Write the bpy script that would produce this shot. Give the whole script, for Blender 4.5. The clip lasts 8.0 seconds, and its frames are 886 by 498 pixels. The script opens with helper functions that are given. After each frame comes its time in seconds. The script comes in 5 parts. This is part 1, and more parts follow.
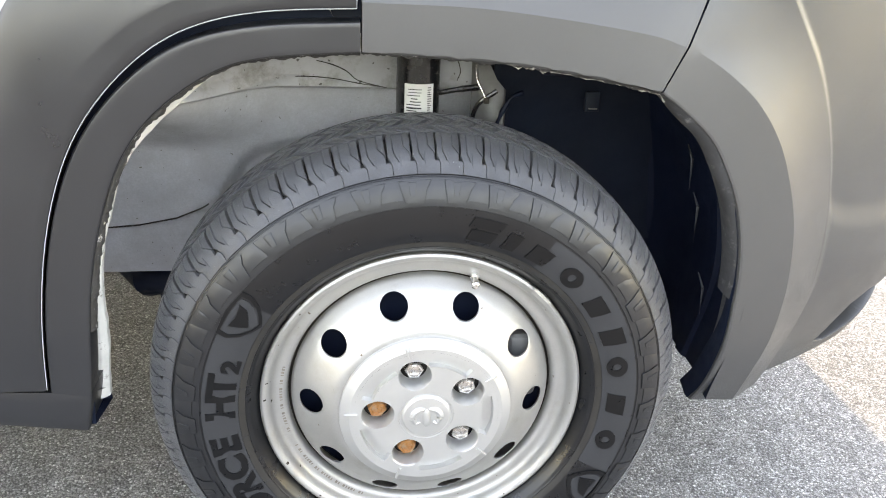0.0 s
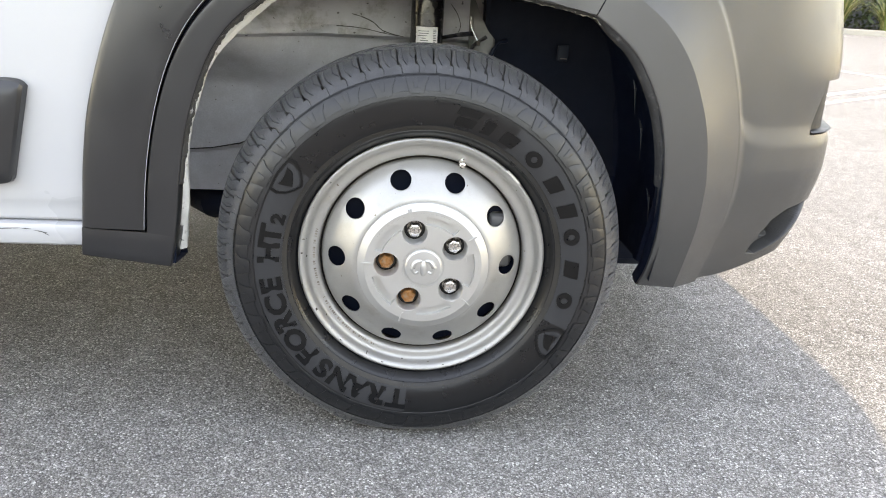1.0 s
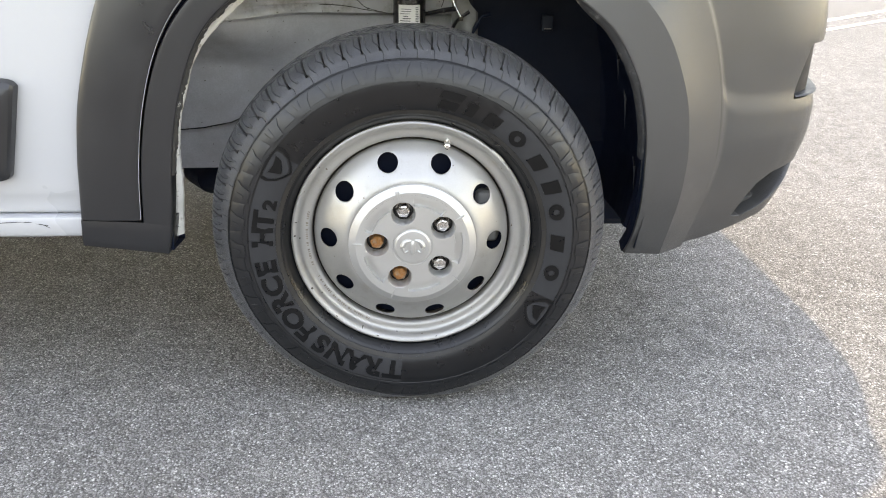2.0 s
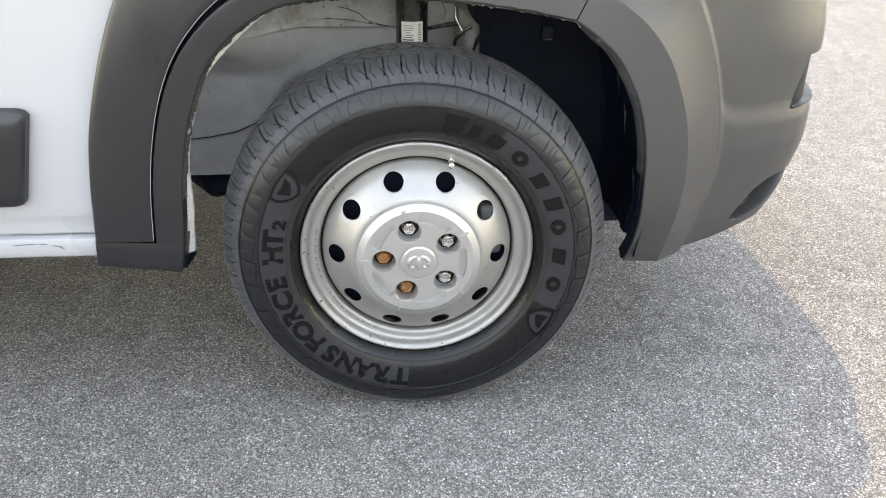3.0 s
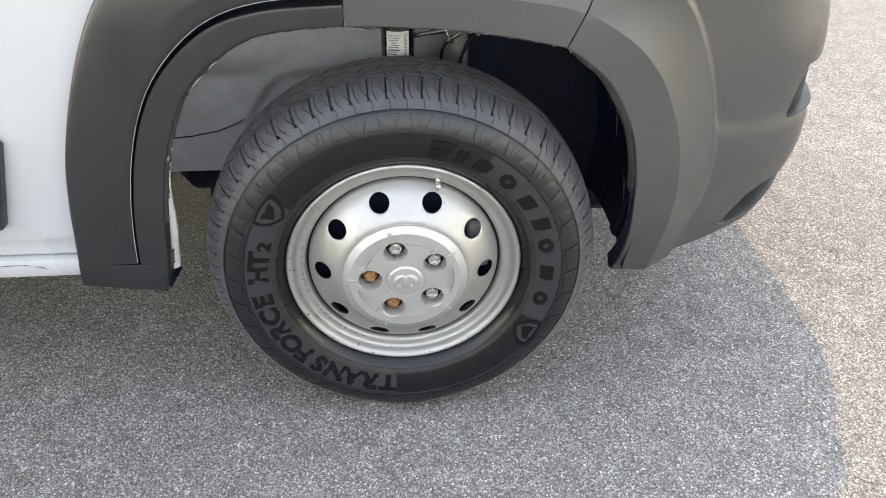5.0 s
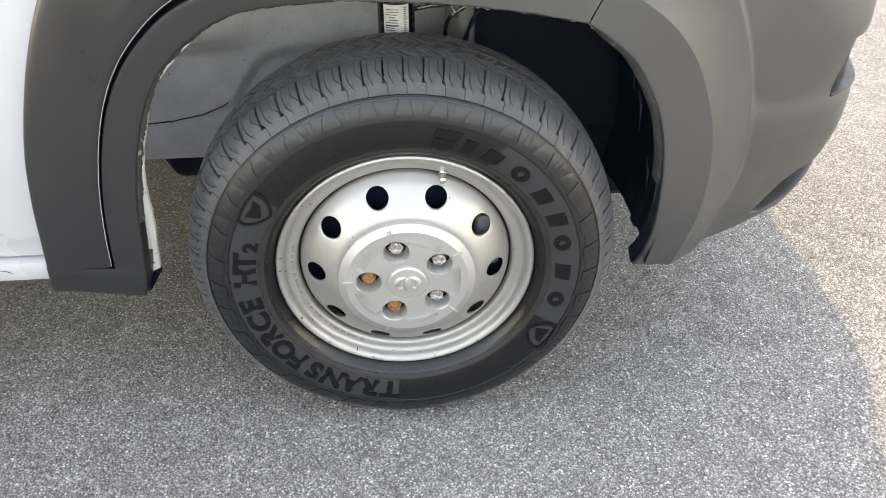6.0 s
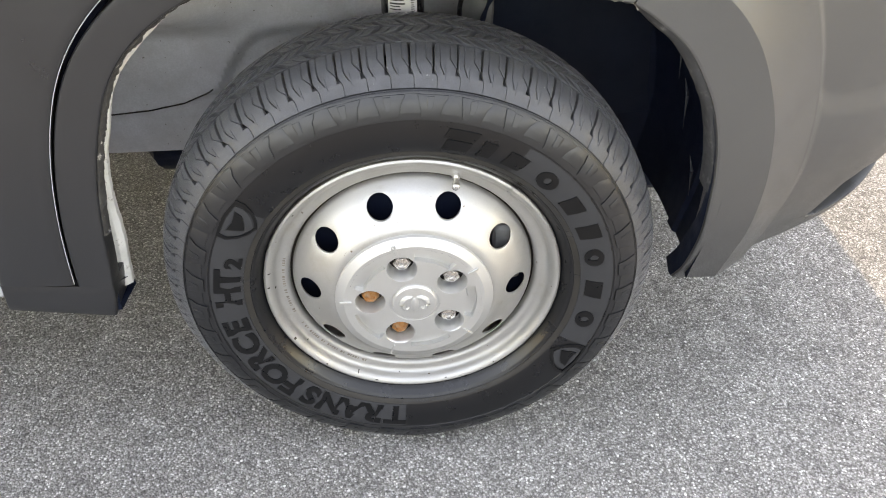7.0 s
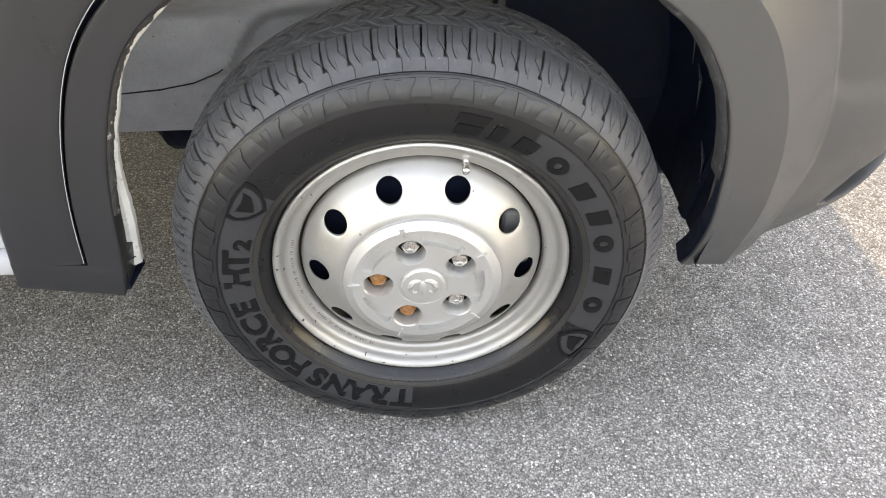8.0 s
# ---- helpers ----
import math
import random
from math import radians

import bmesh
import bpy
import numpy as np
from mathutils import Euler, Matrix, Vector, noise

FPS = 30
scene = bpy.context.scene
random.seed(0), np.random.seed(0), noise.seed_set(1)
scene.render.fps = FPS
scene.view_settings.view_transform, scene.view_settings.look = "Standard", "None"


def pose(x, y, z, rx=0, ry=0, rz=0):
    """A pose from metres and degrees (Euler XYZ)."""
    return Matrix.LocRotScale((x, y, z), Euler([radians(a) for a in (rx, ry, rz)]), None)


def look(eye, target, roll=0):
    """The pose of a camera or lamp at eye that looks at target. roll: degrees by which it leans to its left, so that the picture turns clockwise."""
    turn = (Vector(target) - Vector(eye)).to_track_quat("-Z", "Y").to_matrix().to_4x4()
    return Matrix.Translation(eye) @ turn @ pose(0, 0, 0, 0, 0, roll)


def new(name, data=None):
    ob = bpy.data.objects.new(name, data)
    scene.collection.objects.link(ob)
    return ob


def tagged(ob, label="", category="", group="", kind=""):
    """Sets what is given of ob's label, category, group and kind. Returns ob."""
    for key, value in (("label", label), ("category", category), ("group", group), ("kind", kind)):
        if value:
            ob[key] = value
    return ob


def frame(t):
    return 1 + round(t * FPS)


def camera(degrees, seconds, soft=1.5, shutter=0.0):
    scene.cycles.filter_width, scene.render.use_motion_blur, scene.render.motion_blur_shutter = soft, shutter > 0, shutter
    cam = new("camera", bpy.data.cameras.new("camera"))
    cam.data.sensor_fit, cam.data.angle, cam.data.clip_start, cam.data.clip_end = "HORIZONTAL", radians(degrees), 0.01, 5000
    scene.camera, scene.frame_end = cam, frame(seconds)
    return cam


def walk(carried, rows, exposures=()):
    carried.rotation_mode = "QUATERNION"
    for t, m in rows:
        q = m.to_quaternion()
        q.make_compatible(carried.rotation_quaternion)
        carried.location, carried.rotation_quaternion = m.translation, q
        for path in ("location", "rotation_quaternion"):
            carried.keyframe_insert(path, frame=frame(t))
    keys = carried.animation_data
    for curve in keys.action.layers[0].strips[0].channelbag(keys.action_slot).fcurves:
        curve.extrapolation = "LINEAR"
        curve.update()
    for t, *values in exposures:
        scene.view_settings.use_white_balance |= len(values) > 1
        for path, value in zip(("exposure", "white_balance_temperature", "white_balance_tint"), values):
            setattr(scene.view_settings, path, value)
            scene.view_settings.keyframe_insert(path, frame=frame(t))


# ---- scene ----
cam = camera(58.2, 8.0, soft=1.0)
PATH = [
    (0, (-0.115, -0.882, 0.997), (0.147, 0.922, 0.173), 2.8),
    (0.5, (-0.076, -1.144, 0.896), (0.088, 0.745, 0.261), 2.8),
    (1, (-0.08, -1.32, 0.834), (0.083, 0.567, 0.193), 3.2),
    (1.5, (-0.065, -1.347, 0.881), (0.09, 0.513, 0.163), 2.1),
    (2.8, (-0.03, -1.298, 1.013), (0.103, 0.487, 0.121), 0.5),
    (3, (-0.064, -1.317, 1.051), (0.084, 0.458, 0.14), 0.7),
    (3.5, (-0.092, -1.371, 1.165), (0.064, 0.372, 0.197), 1.0),
    (4, (-0.076, -1.345, 1.236), (0.083, 0.362, 0.207), 1.3),
    (5.5, (-0.032, -1.13, 1.218), (0.11, 0.498, 0.065), 0.6),
    (6, (-0.027, -1.055, 1.195), (0.106, 0.548, 0.007), 0.3),
    (6.5, (-0.012, -0.915, 1.152), (0.108, 0.664, -0.07), 0.2),
    (7, (-0.015, -0.87, 1.144), (0.087, 0.685, -0.109), -0.1),
    (7.5, (-0.017, -0.863, 1.145), (0.073, 0.673, -0.133), -0.1),
    (8, (-0.018, -0.866, 1.145), (0.066, 0.662, -0.144), 0.3),
]
walk(cam, [(t, look(eye, target, roll)) for t, eye, target, roll in PATH],
     [(0.0, 3.84, 12000, 18), (0.5, 3.44, 12300, 18), (1.0, 3.33, 12300, 18), (1.5, 3.20, 12300, 18), (3.0, 3.17, 12100, 18), (3.5, 3.04, 12000, 17), (5.5, 3.20, 12700, 18), (6.5, 3.40, 13200, 19), (8.0, 3.46, 13600, 20)])

# ---- world, sun ----
SUN_EL, SUN_AZ = 65.0, 96.0  # degrees; azimuth from +x towards +y
world = bpy.data.worlds.new("sky")
scene.world = world
world.use_nodes = True
wn = world.node_tree.nodes
sky = wn.new("ShaderNodeTexSky")
sky.sky_type = "NISHITA"
sky.sun_disc = False
sky.sun_elevation = radians(SUN_EL)
sky.sun_rotation = radians(90 - SUN_AZ)
sky.air_density, sky.dust_density, sky.ozone_density = 1.0, 0.3, 0.0
world.node_tree.links.new(sky.outputs[0], wn["Background"].inputs[0])
wn["Background"].inputs[1].default_value = 0.15

sun_dir = Vector((math.cos(radians(SUN_EL)) * math.cos(radians(SUN_AZ)),
                  math.cos(radians(SUN_EL)) * math.sin(radians(SUN_AZ)), math.sin(radians(SUN_EL))))
sun = new("sun", bpy.data.lights.new("sun", "SUN"))
sun.data.energy, sun.data.angle, sun.data.color = 0.30, radians(0.7), (0.98, 0.965, 0.80)
sun.matrix_world = look(sun_dir * 20, (0, 0, 0))


# ---- materials ----
def material(name, rgb, rough=0.5, metal=0.0, var=0.12, scale=8.0, grain=0.0, grain_scale=900.0,
             bump=0.0, second=None, second_scale=3.0, second_amount=0.0, second_sharp=0.12, coat=0.0, spec=0.5, specks=None, dust=0.0, rough_var=0.07):
    """A surface with large and small variation, an optional second colour in patches, and fine relief."""
    m = bpy.data.materials.new(name)
    m.use_nodes = True
    nt = m.node_tree
    b = nt.nodes["Principled BSDF"]
    co = nt.nodes.new("ShaderNodeTexCoord").outputs["Object"]

    def noise_tex(sc, detail=4.0, rough_=0.6):
        n = nt.nodes.new("ShaderNodeTexNoise")
        n.inputs["Scale"].default_value, n.inputs["Detail"].default_value = sc, detail
        n.inputs["Roughness"].default_value = rough_
        nt.links.new(co, n.inputs["Vector"])
        return n.outputs["Fac"]

    def ramp(fac, lo, hi, a, c):
        r = nt.nodes.new("ShaderNodeMapRange")
        r.inputs[1].default_value, r.inputs[2].default_value = lo, hi
        r.inputs[3].default_value, r.inputs[4].default_value = a, c
        nt.links.new(fac, r.inputs[0])
        return r.outputs[0]

    def mix(fac, a, c, mode="MIX"):
        x = nt.nodes.new("ShaderNodeMix")
        x.data_type, x.blend_type = "RGBA", mode
        for sock, v in ((x.inputs[0], fac), (x.inputs[6], a), (x.inputs[7], c)):
            if isinstance(v, (int, float)):
                sock.default_value = v
            elif isinstance(v, tuple):
                sock.default_value = (*v, 1)
            else:
                nt.links.new(v, sock)
        return x.outputs[2]

    dark = tuple(c * (1 - var) for c in rgb)
    light = tuple(min(1.0, c * (1 + var)) for c in rgb)
    col = mix(ramp(noise_tex(scale), 0.3, 0.7, 0, 1), dark, light)
    if grain:
        g = ramp(noise_tex(grain_scale, 2.0), 0.3, 0.7, 1 - grain, 1 + grain)
        col = mix(1.0, col, g, "MULTIPLY")
    if second:
        k = ramp(noise_tex(second_scale, 8.0, 0.7), 0.62 - second_amount - second_sharp, 0.62 - second_amount + second_sharp, 0, 1)
        col = mix(k, col, second)
    if specks:
        tone, size, cut = specks
        col = mix(ramp(noise_tex(size, 2.0, 0.5), cut, cut + 0.03, 0, 0.85), col, tone)
    nt.links.new(col, b.inputs["Base Color"])
    nt.links.new(ramp(noise_tex(scale * 3.1), 0.3, 0.7, max(0.02, rough - rough_var), min(1, rough + rough_var)), b.inputs["Roughness"])
    b.inputs["Metallic"].default_value = metal
    b.inputs["Coat Weight"].default_value = coat
    b.inputs["Coat Roughness"].default_value = 0.06
    b.inputs["Specular IOR Level"].default_value = spec
    b.inputs["Sheen Weight"].default_value = dust
    b.inputs["Sheen Roughness"].default_value = 0.5
    if bump:
        bn = nt.nodes.new("ShaderNodeBump")
        bn.inputs["Strength"].default_value = bump
        bn.inputs["Distance"].default_value = 0.001
        nt.links.new(noise_tex(grain_scale, 3.0), bn.inputs["Height"])
        nt.links.new(bn.outputs[0], b.inputs["Normal"])
    return m


def asphalt():
    """Worn asphalt: pale stones of a few millimetres in a grey binder, stains, a few white chips."""
    m = bpy.data.materials.new("asphalt")
    m.use_nodes = True
    nt, L = m.node_tree, m.node_tree.links
    b = nt.nodes["Principled BSDF"]
    co = nt.nodes.new("ShaderNodeTexCoord").outputs["Object"]

    def tex(kind, sc, **kw):
        n = nt.nodes.new(kind)
        n.inputs["Scale"].default_value = sc
        for k, v in kw.items():
            n.inputs[k].default_value = v
        L.new(co, n.inputs["Vector"])
        return n

    def ramp(fac, stops):
        r = nt.nodes.new("ShaderNodeValToRGB")
        els = r.color_ramp.elements
        while len(els) < len(stops):
            els.new(0.5)
        for e, (p, v) in zip(els, stops):
            e.position, e.color = p, (v[0], v[1], v[2], 1) if isinstance(v, tuple) else (v, v, v, 1)
        L.new(fac, r.inputs[0])
        return r.outputs[0]

    def mul(a, c):
        x = nt.nodes.new("ShaderNodeMix")
        x.data_type, x.blend_type = "RGBA", "MULTIPLY"
        x.inputs[0].default_value = 1.0
        L.new(a, x.inputs[6]); L.new(c, x.inputs[7])
        return x.outputs[2]

    stones = tex("ShaderNodeTexVoronoi", 270)
    fine = tex("ShaderNodeTexVoronoi", 850)
    chips = tex("ShaderNodeTexVoronoi", 140)
    bw = nt.nodes.new("ShaderNodeSeparateColor")
    L.new(stones.outputs["Color"], bw.inputs[0])
    tone = ramp(bw.outputs[0], [(0.0, (0.105, 0.103, 0.10)), (0.5, (0.165, 0.162, 0.156)), (0.8, (0.213, 0.209, 0.201)), (0.93, (0.275, 0.27, 0.26)), (1.0, (0.37, 0.365, 0.35))])
    bf = nt.nodes.new("ShaderNodeSeparateColor")
    L.new(fine.outputs["Color"], bf.inputs[0])
    tone = mul(tone, ramp(bf.outputs[1], [(0.0, 0.62), (0.45, 1.0), (1.0, 1.42)]))
    tone = mul(tone, ramp(stones.outputs["Distance"], [(0.0, 1.17), (0.35, 1.1), (0.72, 0.58)]))
    tone = mul(tone, ramp(tex("ShaderNodeTexNoise", 1.3, Detail=6.0).outputs["Fac"], [(0.3, 1.22), (0.7, 1.46)]))
    tone = mul(tone, ramp(tex("ShaderNodeTexNoise", 14, Detail=6.0).outputs["Fac"], [(0.3, 0.86), (0.7, 1.13)]))
    bc = nt.nodes.new("ShaderNodeSeparateColor")
    L.new(chips.outputs["Color"], bc.inputs[0])
    pick = nt.nodes.new("ShaderNodeMath"); pick.operation = "GREATER_THAN"; pick.inputs[1].default_value = 0.972
    L.new(bc.outputs[0], pick.inputs[0])
    near = nt.nodes.new("ShaderNodeMath"); near.operation = "LESS_THAN"; near.inputs[1].default_value = 0.36
    L.new(chips.outputs["Distance"], near.inputs[0])
    both = nt.nodes.new("ShaderNodeMath"); both.operation = "MULTIPLY"
    L.new(pick.outputs[0], both.inputs[0]); L.new(near.outputs[0], both.inputs[1])
    x = nt.nodes.new("ShaderNodeMix"); x.data_type = "RGBA"
    L.new(both.outputs[0], x.inputs[0]); L.new(tone, x.inputs[6]); x.inputs[7].default_value = (0.58, 0.57, 0.54, 1)
    L.new(x.outputs[2], b.inputs["Base Color"])
    b.inputs["Roughness"].default_value = 0.9
    b.inputs["Specular IOR Level"].default_value = 0.15
    bn = nt.nodes.new("ShaderNodeBump")
    bn.inputs["Strength"].default_value, bn.inputs["Distance"].default_value = 0.9, 0.003
    bn.invert = True
    L.new(stones.outputs["Distance"], bn.inputs["Height"])
    L.new(bn.outputs[0], b.inputs["Normal"])
    return m


ASPHALT = asphalt()
PLASTIC = material("grained_grey_plastic", (0.0155, 0.0162, 0.0182), 0.34, spec=0.68, var=0.05, scale=5, grain=0.06, grain_scale=1400, bump=0.10)
# lighter copy of the trim plastic; the front's stronger light is in its colour
LIT_PLASTIC = material("lit_grey_plastic", (0.058, 0.0578, 0.0580), 0.38, var=0.06, scale=4, grain=0.06, grain_scale=1400, bump=0.25, spec=0.55)
BLACK_PLASTIC = material("black_liner_plastic", (0.0055, 0.0105, 0.024), 0.5, spec=0.16, var=0.2, scale=12, bump=0.15)
WHITE = material("white_van_paint", (0.48, 0.49, 0.505), 0.28, var=0.006, scale=0.6, coat=0.6, rough_var=0.01)
DIRTY_WHITE = material("scuffed_white_paint", (0.66, 0.65, 0.61), 0.5, var=0.14, scale=30, second=(0.25, 0.22, 0.18), second_scale=60, second_amount=0.0, second_sharp=0.05)
HOUSING = material("dusty_grey_housing", (0.55, 0.555, 0.58), 0.75, var=0.1, scale=9, grain=0.08, grain_scale=300, bump=0.2,
                   second=(0.42, 0.415, 0.425), second_scale=14, second_amount=0.03, second_sharp=0.2, specks=((0.10, 0.085, 0.07), 150, 0.72))
APRON = material("pale_painted_apron", (0.54, 0.545, 0.565), 0.6, var=0.12, scale=14, second=(0.26, 0.245, 0.22), second_scale=22, second_amount=0.02, second_sharp=0.12, specks=((0.06, 0.05, 0.045), 90, 0.70))
GREY_METAL = material("dull_grey_metal", (0.20, 0.20, 0.195), 0.5, metal=0.3, var=0.2, scale=25)
EDGE_HIGHLIGHT = material("pale_edge_highlight", (0.35, 0.36, 0.37), 0.15, var=0.05, scale=20)
GRIME_SHADE = material("brown_grime_shade", (0.035, 0.028, 0.021), 0.8, var=0.4, scale=40)
TREAD = material("scuffed_tread_rubber", (0.043, 0.0452, 0.0500), 0.42, dust=0.12, specks=((0.30, 0.30, 0.30), 300, 0.735), spec=0.6, var=0.22, scale=40, grain=0.35, grain_scale=700, bump=0.6, second=(0.17, 0.17, 0.17), second_scale=190, second_amount=-0.10, second_sharp=0.05)
RUBBER = material("worn_black_rubber", (0.0042, 0.0047, 0.0058), 0.31, spec=0.5, var=0.16, scale=11, grain=0.12, grain_scale=700, bump=0.12)
RUBBER_BAND = material("dusty_grey_rubber", (0.030, 0.0312, 0.0336), 0.47, spec=0.3, var=0.08, scale=14, grain=0.05, grain_scale=900, bump=0.1)
RUBBER_DUST = material("dusty_black_rubber", (0.0085, 0.0093, 0.0110), 0.37, var=0.15, scale=20, grain=0.1, grain_scale=900, bump=0.12, spec=0.6)
RUBBER_BROWN = material("brownish_bead_rubber", (0.022, 0.0198, 0.0172), 0.5, spec=0.45, var=0.25, scale=16, grain=0.1, grain_scale=800, bump=0.15)
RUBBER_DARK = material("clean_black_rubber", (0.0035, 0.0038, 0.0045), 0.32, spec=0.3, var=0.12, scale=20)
STEEL = material("silver_wheel_paint", (0.455, 0.448, 0.43), 0.48, metal=0.8, var=0.05, scale=9, grain=0.03, grain_scale=500,
                 second=(0.36, 0.32, 0.27), second_scale=16, second_amount=-0.07, second_sharp=0.14, specks=((0.10, 0.06, 0.03), 120, 0.745))
CAP = material("silver_cap_plastic", (0.54, 0.537, 0.522), 0.40, metal=0.7, var=0.03, scale=12)
CHROME = material("bright_chrome", (0.75, 0.75, 0.74), 0.16, metal=1.0, var=0.04, scale=60)
NUT = material("bare_steel_nut", (0.6, 0.58, 0.56), 0.24, metal=0.9, var=0.2, scale=120)
RUST = material("rusty_nut", (0.42, 0.17, 0.05), 0.75, metal=0.2, var=0.3, scale=160, second=(0.3, 0.24, 0.18), second_scale=120, second_amount=0.05)
DARK_METAL = material("dark_brake_metal", (0.05, 0.05, 0.05), 0.5, metal=0.6, var=0.3, scale=20)
STRUT = material("black_strut_paint", (0.012, 0.012, 0.014), 0.25, var=0.1, scale=20, coat=0.4)
STAMP = material("faint_stamp_ink", (0.22, 0.19, 0.16), 0.6, var=0.3, scale=90)
PAPER = material("white_sticker", (0.72, 0.71, 0.68), 0.5, var=0.04, scale=40)
INK = material("printed_ink", (0.03, 0.03, 0.03), 0.6, var=0.1, scale=40)
SEAL = material("cracked_edge_seal", (0.035, 0.034, 0.033), 0.7, var=0.3, scale=60, second=(0.38, 0.37, 0.35), second_scale=80, second_amount=0.0, second_sharp=0.03)
SCUFFED_EDGE = material("scuffed_grey_edge", (0.040, 0.041, 0.044), 0.5, var=0.25, scale=30, second=(0.19, 0.19, 0.19), second_scale=55, second_amount=-0.02, second_sharp=0.08)
FLAP = material("matt_dark_flap", (0.008, 0.013, 0.024), 0.55, var=0.25, scale=12, spec=0.25, second=(0.016, 0.022, 0.032), second_scale=8, second_amount=0.0, second_sharp=0.2)
SLOT_SHADE_PLASTIC = material("slot_shade_plastic", (0.010, 0.012, 0.016), 0.5, spec=0.25, var=0.08, scale=9)
GLINT_GREY = material("liner_glint_grey", (0.05, 0.054, 0.060), 0.35, var=0.06, scale=9)
PAINT_LINE = material("white_road_paint", (0.55, 0.53, 0.47), 0.8, var=0.08, scale=4, second=(0.3, 0.29, 0.27), second_scale=6, second_amount=-0.02)
CONCRETE = material("pale_concrete_kerb", (0.32, 0.31, 0.285), 0.85, var=0.1, scale=3, grain=0.1, grain_scale=200)
SOIL = material("dark_mulch", (0.05, 0.038, 0.028), 0.95, var=0.35, scale=14)
BLADE = material("grass_blade", (0.11, 0.15, 0.045), 0.6, var=0.35, scale=3)
BLADE_DRY = material("dry_grass_blade", (0.34, 0.3, 0.16), 0.7, var=0.25, scale=3)
LEAF = material("dark_hedge_leaf", (0.035, 0.055, 0.02), 0.6, var=0.4, scale=2)
STUCCO = material("grey_wall_render", (0.12, 0.13, 0.15), 0.85, var=0.1, scale=1.2)
LIGHT_BLOCK = material("dark_light_block", (0.045, 0.045, 0.045), 0.85, var=0.2, scale=1.5)


# ---- mesh helpers ----
def part(name, bm, mat, parent=None, label="", sharp=28.0, outward=False):
    """Links a bmesh as one mesh object under its thing or part."""
    bmesh.ops.recalc_face_normals(bm, faces=bm.faces)
    if outward:  # open shell: its faces turned outwards
        bmesh.ops.reverse_faces(bm, faces=[f for f in bm.faces if f.normal.y > 0.05])
    me = bpy.data.meshes.new(name)
    for f in bm.faces:
        f.smooth = True
    bm.to_mesh(me)
    bm.free()
    me.set_sharp_from_angle(angle=radians(sharp))
    for mm in (mat if isinstance(mat, (list, tuple)) else [mat]):
        me.materials.append(mm)
    ob = new(name, me)
    if parent is not None:
        ob.parent = parent
    if label:
        tagged(ob, label=label)
    return ob


def thing(name, label, category, group="", kind=""):
    ob = new(name)
    ob.empty_display_size = 0.1
    return tagged(ob, label, category, group, kind)


def curve(pts, n):
    """n points at even steps along a smooth line through pts."""
    p = np.array(pts, float)
    q = np.vstack([2 * p[0] - p[1], p, 2 * p[-1] - p[-2]])
    out = []
    for i in range(len(p) - 1):
        a, b, c, d = q[i:i + 4]
        for t in np.linspace(0, 1, 16, endpoint=False):
            out.append(0.5 * (2 * b + (c - a) * t + (2 * a - 5 * b + 4 * c - d) * t * t + (3 * b - a - 3 * c + d) * t ** 3))
    out.append(p[-1])
    out = np.array(out)
    s = np.concatenate([[0], np.cumsum(np.linalg.norm(np.diff(out, axis=0), axis=1))])
    w = np.linspace(0, s[-1], n)
    return np.stack([np.interp(w, s, out[:, k]) for k in range(out.shape[1])], 1)


def fair(p, rounds=20):
    """The same line with its small kinks eased out; both ends stay."""
    p = np.array(p, float)
    for _ in range(rounds):
        p[1:-1] += 0.5 * (0.5 * (p[:-2] + p[2:]) - p[1:-1])
    return p


def smoothstep(a, b, x):
    t = min(1.0, max(0.0, (x - a) / (b - a)))
    return t * t * (3 - 2 * t)


def grid_faces(bm, rows, close=False):
    """Faces over a grid of points (rows of equal length)."""
    vs = [[bm.verts.new(p) for p in r] for r in rows]
    for r0, r1 in zip(vs, vs[1:]):
        n = len(r0)
        for j in range(n if close else n - 1):
            k = (j + 1) % n
            bm.faces.new((r0[j], r0[k], r1[k], r1[j]))
    return vs


def box(bm, lo, hi, bevel=0.0):
    m = Matrix.Translation((Vector(lo) + Vector(hi)) / 2) @ Matrix.Diagonal((*(Vector(hi) - Vector(lo)), 1))
    r = bmesh.ops.create_cube(bm, size=1, matrix=m)
    if bevel:
        es = list({e for v in r["verts"] for e in v.link_edges})
        bmesh.ops.bevel(bm, geom=es, offset=bevel, segments=3, profile=0.5, affect="EDGES")


def tube(bm, pts, rad, seg=10, caps=True):
    """A round bar along points; rad is a number or one for each point."""
    pts = [Vector(p) for p in pts]
    rads = [rad] * len(pts) if isinstance(rad, (int, float)) else rad
    rows = []
    for i, p in enumerate(pts):
        d = (pts[min(i + 1, len(pts) - 1)] - pts[max(i - 1, 0)]).normalized()
        q = d.to_track_quat("Z", "Y")
        rows.append([p + q @ Vector((rads[i] * math.cos(a), rads[i] * math.sin(a), 0)) for a in np.linspace(0, 2 * math.pi, seg, endpoint=False)])
    vs = grid_faces(bm, rows, True)
    if caps:
        bm.faces.new(vs[0])
        bm.faces.new(vs[-1])


def rounded(n, border, r, width):
    """Positions 0..1 across a panel with close rows at both rims, and how far each sinks at the rim."""
    e = min(0.4, r / width)
    ts = [0, e * 0.13, e * 0.5, e] + list(np.linspace(e, 1 - e, n)[1:-1]) + [1 - e, 1 - e * 0.5, 1 - e * 0.13, 1]
    return [(t, r - math.sqrt(max(0.0, r * r - (r - min(t, 1 - t, e) / e * r) ** 2))) for t in ts]


